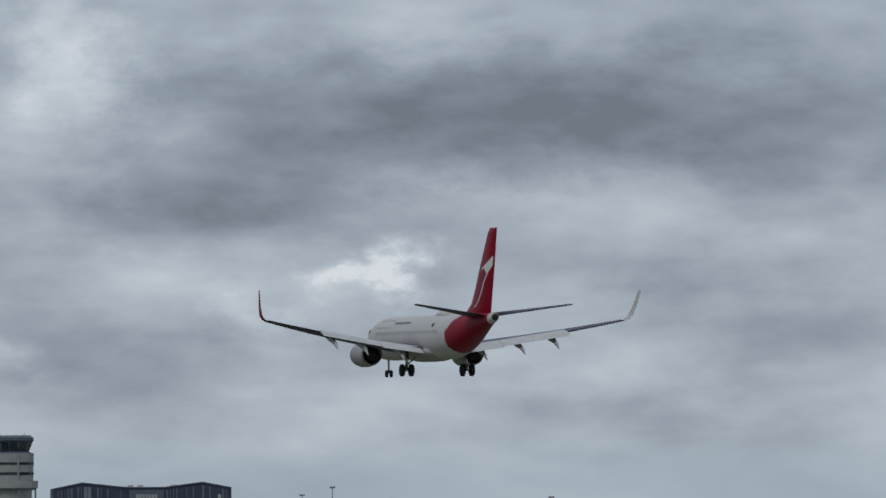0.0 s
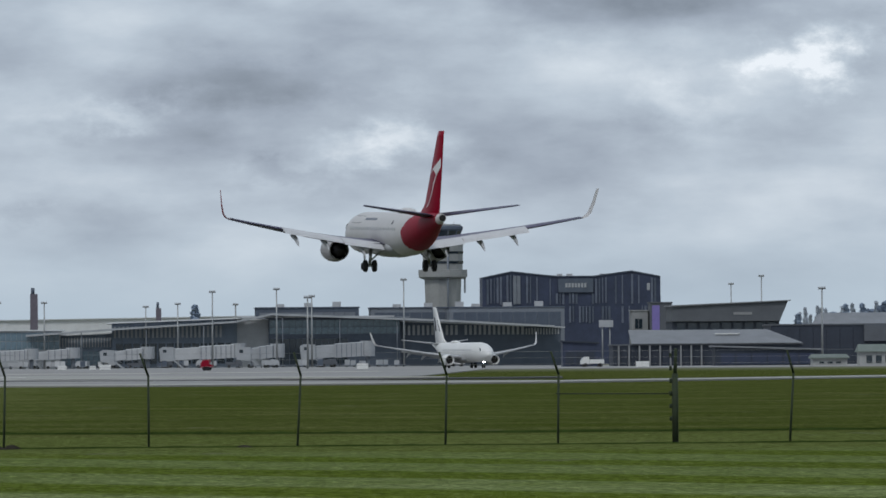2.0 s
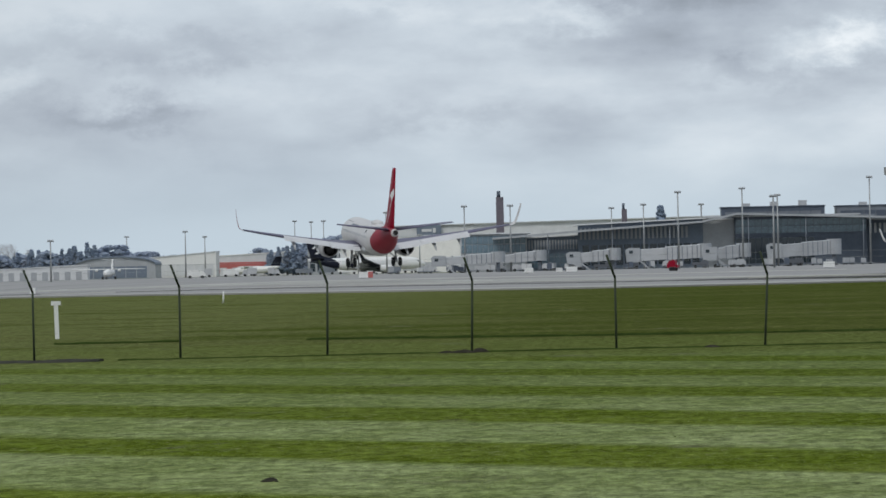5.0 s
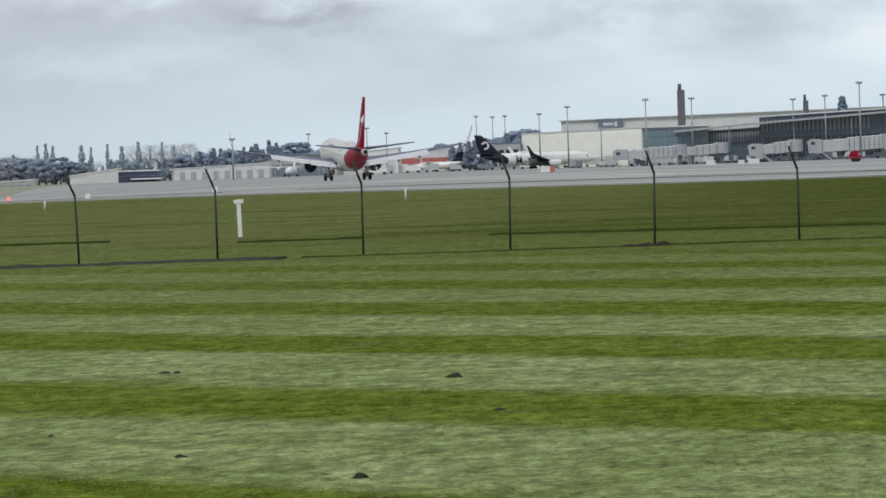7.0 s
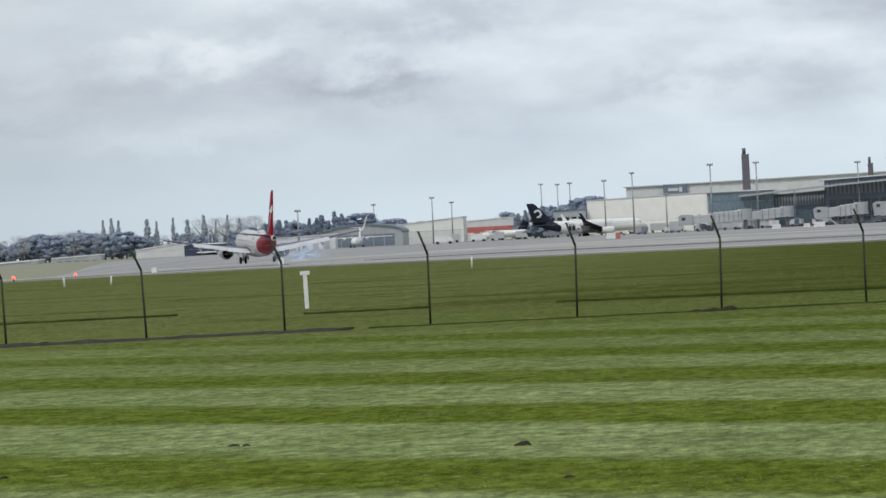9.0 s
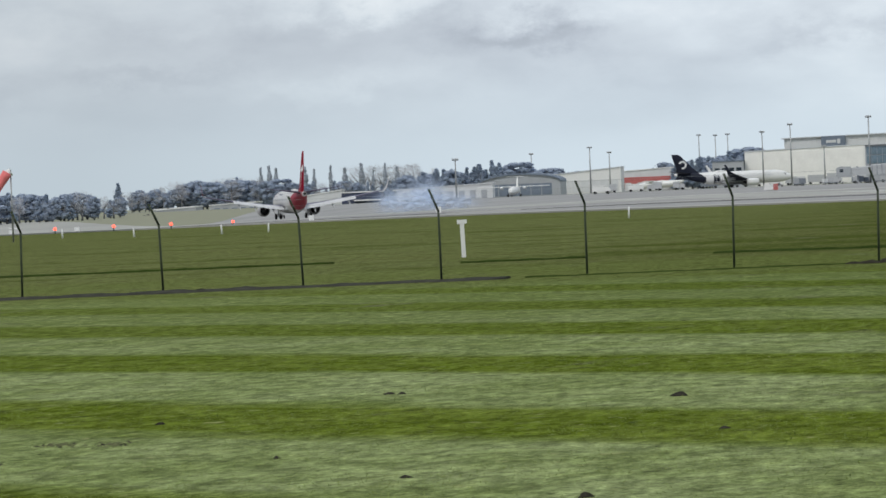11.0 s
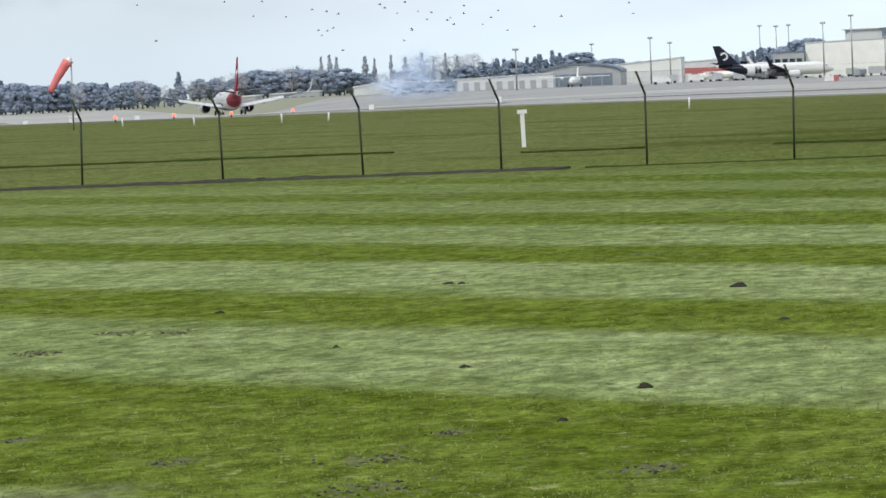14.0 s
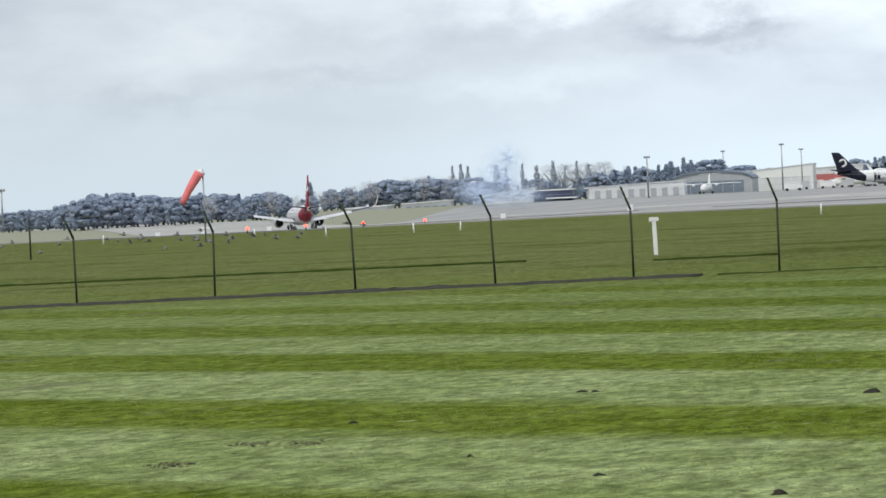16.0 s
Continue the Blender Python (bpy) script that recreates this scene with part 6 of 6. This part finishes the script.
belt(-6.9, -9.9, (0.44, 0.48, 0.47, 0.44, 0.46), 1850, 0.055, ("dimlit",), 0.06)
belt(-5.4, -6.6, (0.38, 0.42, 0.44, 0.40), 2300, 0.06, ("poplar", "poplar", "conifer"), 0.05)
plant(-0.35, 2100, 0.47, "conifer")
for bearing, at, w, h in ((-6.95, 1400, 10, 3.9), (-8.3, 1400, 8, 5.0), (-9.0, 1400, 8, 4.6)):
    x = -at * math.tan(radians(bearing))
    s = Shape()
    for i in range(900):
        a, d, z = tr.uniform(0, 6.28), tr.random() ** 0.5, tr.random()
        c = Vector((w * 0.5 * d * math.cos(a), 1.5 * d * math.sin(a), h * (1 - d * d * 0.8) * z))
        e = [Vector((tr.uniform(-1, 1), tr.uniform(-1, 1), tr.uniform(-1, 1))) * 0.3 for _ in range(3)]
        s.add([c + p for p in e], [(0, 1, 2)])
    b = thing("bush", pose(x, at, 0), "dark green spreading bush beside the taxiway", "bush")
    part("foliage", s, LEAF_DIMLIT, b)
    part("stem", Shape().tube((0, 0, -0.1), (0, 0, h * 0.6), 0.15, 0.05, 6), BARK, b)


# ---- birds ----
def bird():
    b = thing("bird", pose(0, 0, -70), "small dark bird in flight in a loose flock", "bird", "flock of birds")
    part("body", Shape().lathe_y([(0.13, 0.012), (0.11, 0.03), (0.05, 0.045), (-0.04, 0.04), (-0.11, 0.02), (-0.19, 0.028)], 0, 0, 10), BIRDM, b)
    for sx in (-1, 1):
        part("wing", Shape().loft([[(sx * x, a, z), (sx * x, (a + c) / 2, z + 0.012), (sx * x, c, z), (sx * x, (a + c) / 2, z - 0.008)] for x, a, c, z in ((0.02, 0.06, -0.05, 0.02), (0.12, 0.07, -0.04, 0.09), (0.24, 0.0, -0.06, 0.07))], smooth=False), BIRDM, b)
    return b


proto_bird = bird()
br = random.Random(4)
flock = []
spots = []
for i in range(46):
    spots.append((br.gauss(-45, 6.5), 400 + br.uniform(-25, 25), br.gauss(5.2, 0.75)))
for i in range(12):
    spots.append((br.uniform(-31, -16), 400 + br.uniform(-20, 20), br.uniform(5.6, 7.6)))
for i, p in enumerate(spots):
    ob = proto_bird if i == 0 else copy_thing(proto_bird, pose(0, 0, -70))
    k = br.uniform(0.42, 0.68)
    ob.scale = (k, k, k)
    flock.append((ob, p, br.uniform(-1.5, 1.5), br.uniform(-0.6, 0.9)))
low = []
for i in range(44):
    ob = copy_thing(proto_bird, pose(0, 0, -70))
    k = br.uniform(0.8, 1.3)
    ob.scale = (k, k, k)
    low.append((ob, br.uniform(-62, -45), 335 + br.uniform(-35, 35), br.uniform(0.25, 0.9)))

# ---- tyre smoke, in rigid puffs ----
def smoke_material():
    """Thin at the rim of a puff and patchy inside."""
    m = bpy.data.materials.new("blue_grey_tyre_smoke")
    m.use_nodes = True
    t = m.node_tree
    bs = t.nodes["Principled BSDF"]
    bs.inputs["Base Color"].default_value = (0.5, 0.6, 0.78, 1)
    bs.inputs["Roughness"].default_value, bs.inputs["Specular IOR Level"].default_value = 1.0, 0.0
    co = t.nodes.new("ShaderNodeTexCoord")
    flat = t.nodes.new("ShaderNodeMapping")
    flat.inputs["Scale"].default_value = (1, 0, 1)
    t.links.new(co.outputs["Object"], flat.inputs["Vector"])
    gr = t.nodes.new("ShaderNodeTexGradient")
    gr.gradient_type = "QUADRATIC_SPHERE"
    t.links.new(flat.outputs[0], gr.inputs["Vector"])
    info = t.nodes.new("ShaderNodeObjectInfo")
    off = t.nodes.new("ShaderNodeVectorMath")
    off.operation = "ADD"
    t.links.new(co.outputs["Object"], off.inputs[0])
    sc = t.nodes.new("ShaderNodeMath")
    sc.operation = "MULTIPLY"
    t.links.new(info.outputs["Random"], sc.inputs[0])
    sc.inputs[1].default_value = 40
    t.links.new(sc.outputs[0], off.inputs[1])
    nz = t.nodes.new("ShaderNodeTexNoise")
    nz.inputs["Scale"].default_value, nz.inputs["Detail"].default_value = 2.2, 5
    t.links.new(off.outputs[0], nz.inputs["Vector"])
    r = t.nodes.new("ShaderNodeMapRange")
    t.links.new(nz.outputs["Fac"], r.inputs["Value"])
    r.inputs["From Min"].default_value, r.inputs["From Max"].default_value = 0.3, 0.68
    r.inputs["To Min"].default_value, r.inputs["To Max"].default_value = 0.25, 0.95
    a = t.nodes.new("ShaderNodeMath")
    a.operation = "MULTIPLY"
    t.links.new(gr.outputs["Fac"], a.inputs[0])
    t.links.new(r.outputs[0], a.inputs[1])
    t.links.new(a.outputs[0], bs.inputs["Alpha"])
    return m


SMOKE = smoke_material()
sr = random.Random(8)
dome = Shape()
nr, na = 7, 24
v = [(0, -0.55, 0)]
for i in range(1, nr + 1):
    for j in range(na):
        r_, a_ = i / nr, 6.28319 * j / na
        v.append((r_ * math.cos(a_), -0.55 * (1 - r_ * r_) + 0.06 * math.sin(5 * a_ + 3 * r_), r_ * math.sin(a_)))
f = [(0, 1 + j, 1 + (j + 1) % na) for j in range(na)]
f += [(1 + i * na + j, 1 + (i + 1) * na + j, 1 + (i + 1) * na + (j + 1) % na, 1 + i * na + (j + 1) % na) for i in range(nr - 1) for j in range(na)]
dome.add(v, f, 0, True)
dome = dome.mesh("smoke_puff", [SMOKE])
puffs = []
for u, dx, dy, w, a, c in ((0.1, 0, -6, 0.1, 7, 3.2), (0.3, -4, 0, 0.3, 6, 3.0), (0.5, 5, 6, 0.2, 6.5, 3.2), (0.7, -7, 10, 0.5, 6, 3.8), (0.9, 7, 14, 0.3, 7, 3.0), (0.6, 1, 20, 0.95, 5, 4.2), (0.2, -2, 26, 0.75, 6, 4.2), (0.4, 2, 12, 0.6, 5.5, 4.0)):
    ob = tagged(new("smoke_puff", dome), "thin blue-grey puff of tyre smoke over the runway", "smoke", "tyre smoke")
    ob.scale = (a, 2.5, c)
    puffs.append((ob, u, dx, dy, w))


def motions():
    walk(lander, [(t, pose(x, y, level(x, y) + 0.15 if t >= 9 else max(z + 0.3 * min(1.0, 9 - t), level(x, y) + 0.15), p, r, h)) for t, x, y, z, h, p, r in (
        (0, 64.5, 610.8, 19.2, 10.6, 1.3, -0.2), (0.5, 54.6, 603.7, 16.8, 10.5, 1.4, 0), (1, 41.3, 565, 14.1, 10.4, 1.4, -0.2), (1.5, 31.8, 594.1, 12.03, 10.4, 1.4, 0), (2, 23.0, 631.7, 10.09, 10.35, 1.5, 0),
        (2.5, 13.5, 670.7, 8.16, 10.3, 1.66, -0.2), (3, 5.0, 708.8, 6.32, 10.2, 1.9, 0), (3.5, -3.9, 742.6, 4.88, 10.1, 2.8, 0), (6, -48.2, 917.4, 1.18, 11.5, 3.4, 0), (6.5, -57.1, 954.4, 0.84, 12.0, 3.5, 0),
        (7, -66.6, 992.3, 0.3, 12.3, 3.3, 0), (7.5, -75.9, 1030.2, 0.02, 12.5, 3.3, -0.1), (8, -84.8, 1066.1, -0.3, 12.9, 3.4, 0), (8.5, -93.5, 1102.8, -0.60, 13.2, 3.2, -0.1), (9, -102.8, 1142.6, -0.83, 13.3, 2.2, 0),
        (9.5, -112.2, 1177, -1.05, 13.4, 1.5, 0), (10, -120.7, 1206, -1.22, 13.5, 1.0, 0), (12.5, -163.9, 1382.6, -2.15, 13.5, 0, 0), (13, -172.0, 1417, -2.44, 13.5, 0, 0), (13.5, -179.9, 1449, -2.62, 13.5, 0, 0),
        (14, -187.9, 1481, -2.81, 13.6, 0, 0), (14.5, -195.7, 1511, -2.98, 13.7, 0, 0), (15, -202.8, 1539, -3.14, 13.8, 0, 0), (15.5, -209.6, 1565, -3.29, 13.9, 0, 0), (16, -216.1, 1589.8, -3.43, 14.0, 0, 0))])
    for leg in lander.children:
        if leg.name.startswith(("main_gear", "nose_gear")):
            walk(leg, [(0, pose(0, 0, -0.3)), (8.2, pose(0, 0, -0.3)), (9.0, pose(0, 0, 0)), (16, pose(0, 0, 0))])
    walk(taxier, [(t, pose(66.7 + 2.6 * (t - 3.5), 1374 - 9.7 * (t - 3.5), 0.05, 0, 0, 195)) for t in (0, 4, 8, 12, 16)])
    walk(pushed, [(t, pose(-78.35 - 2.0 * (t - 3.5), 2149.5 - 0.42 * (t - 3.5), 0.05, 0, 0, -78)) for t in (0, 4, 8, 12, 16)])
    for ob, (x, y, z), wx, wz in flock:
        start = pose(x - 52, y + 20, 0.06, 0, 0, -60)
        rows = [(0, start), (10.3, start)]
        for t in (12.3, 13.0, 14.0, 15.0, 16.0):
            u = t - 12.5
            gone = max(0.0, t - 14.5)
            rows.append((t, pose(x + (3.0 + wx) * u + 8 * gone, y + 2 * u, z + (0.62 + wz * 0.5) * u + 5.5 * gone, 8 * math.sin(5 * t + wx * 9), 22 * math.sin(7 * t + wz * 11), -70 + 20 * wx)))
        walk(ob, rows)
    for ob, x, y, z in low:
        start = pose(x - 32, y, 0.06, 0, 0, -90)
        rows = [(0, start), (14.2, start)]
        for t, u in ((15.0, -14.0), (15.5, -6.5), (16.0, 0.0)):
            rows.append((t, pose(x + u, y, z + 0.12 * math.sin(3 * t + x), 10 * math.sin(4 * t + x), 25 * math.sin(9 * t + x), -95 + 15 * math.sin(x))))
        walk(ob, rows)
    for ob, u, dx, dy, w in puffs:
        born = 8.6 + 1.3 * u
        x0, y0 = -90 - 7 * u, 1098 + 40 * u
        hid = pose(x0, y0, level(x0, y0) - 9, 0, 0, 2 * dx)
        rows = [(0, hid), (born - 0.15, hid)]
        for t in (born + 0.25, 10.5, 12.5, 14.2, 16.0):
            if t <= rows[-1][0] + 0.05:
                continue
            k = t - born
            sp = min(1.0, 0.25 + k * 0.25)
            rise = 0.9 + (0.25 + 1.15 * w ** 2) * k
            rows.append((t, pose(x0 - 3.9 * k + dx * max(0.45, 1.0 - 0.12 * k), y0 + dy * sp, level(x0, y0) + rise, 0.6 * k, 1.2 * k, 2 * dx)))
        walk(ob, rows)


motions()
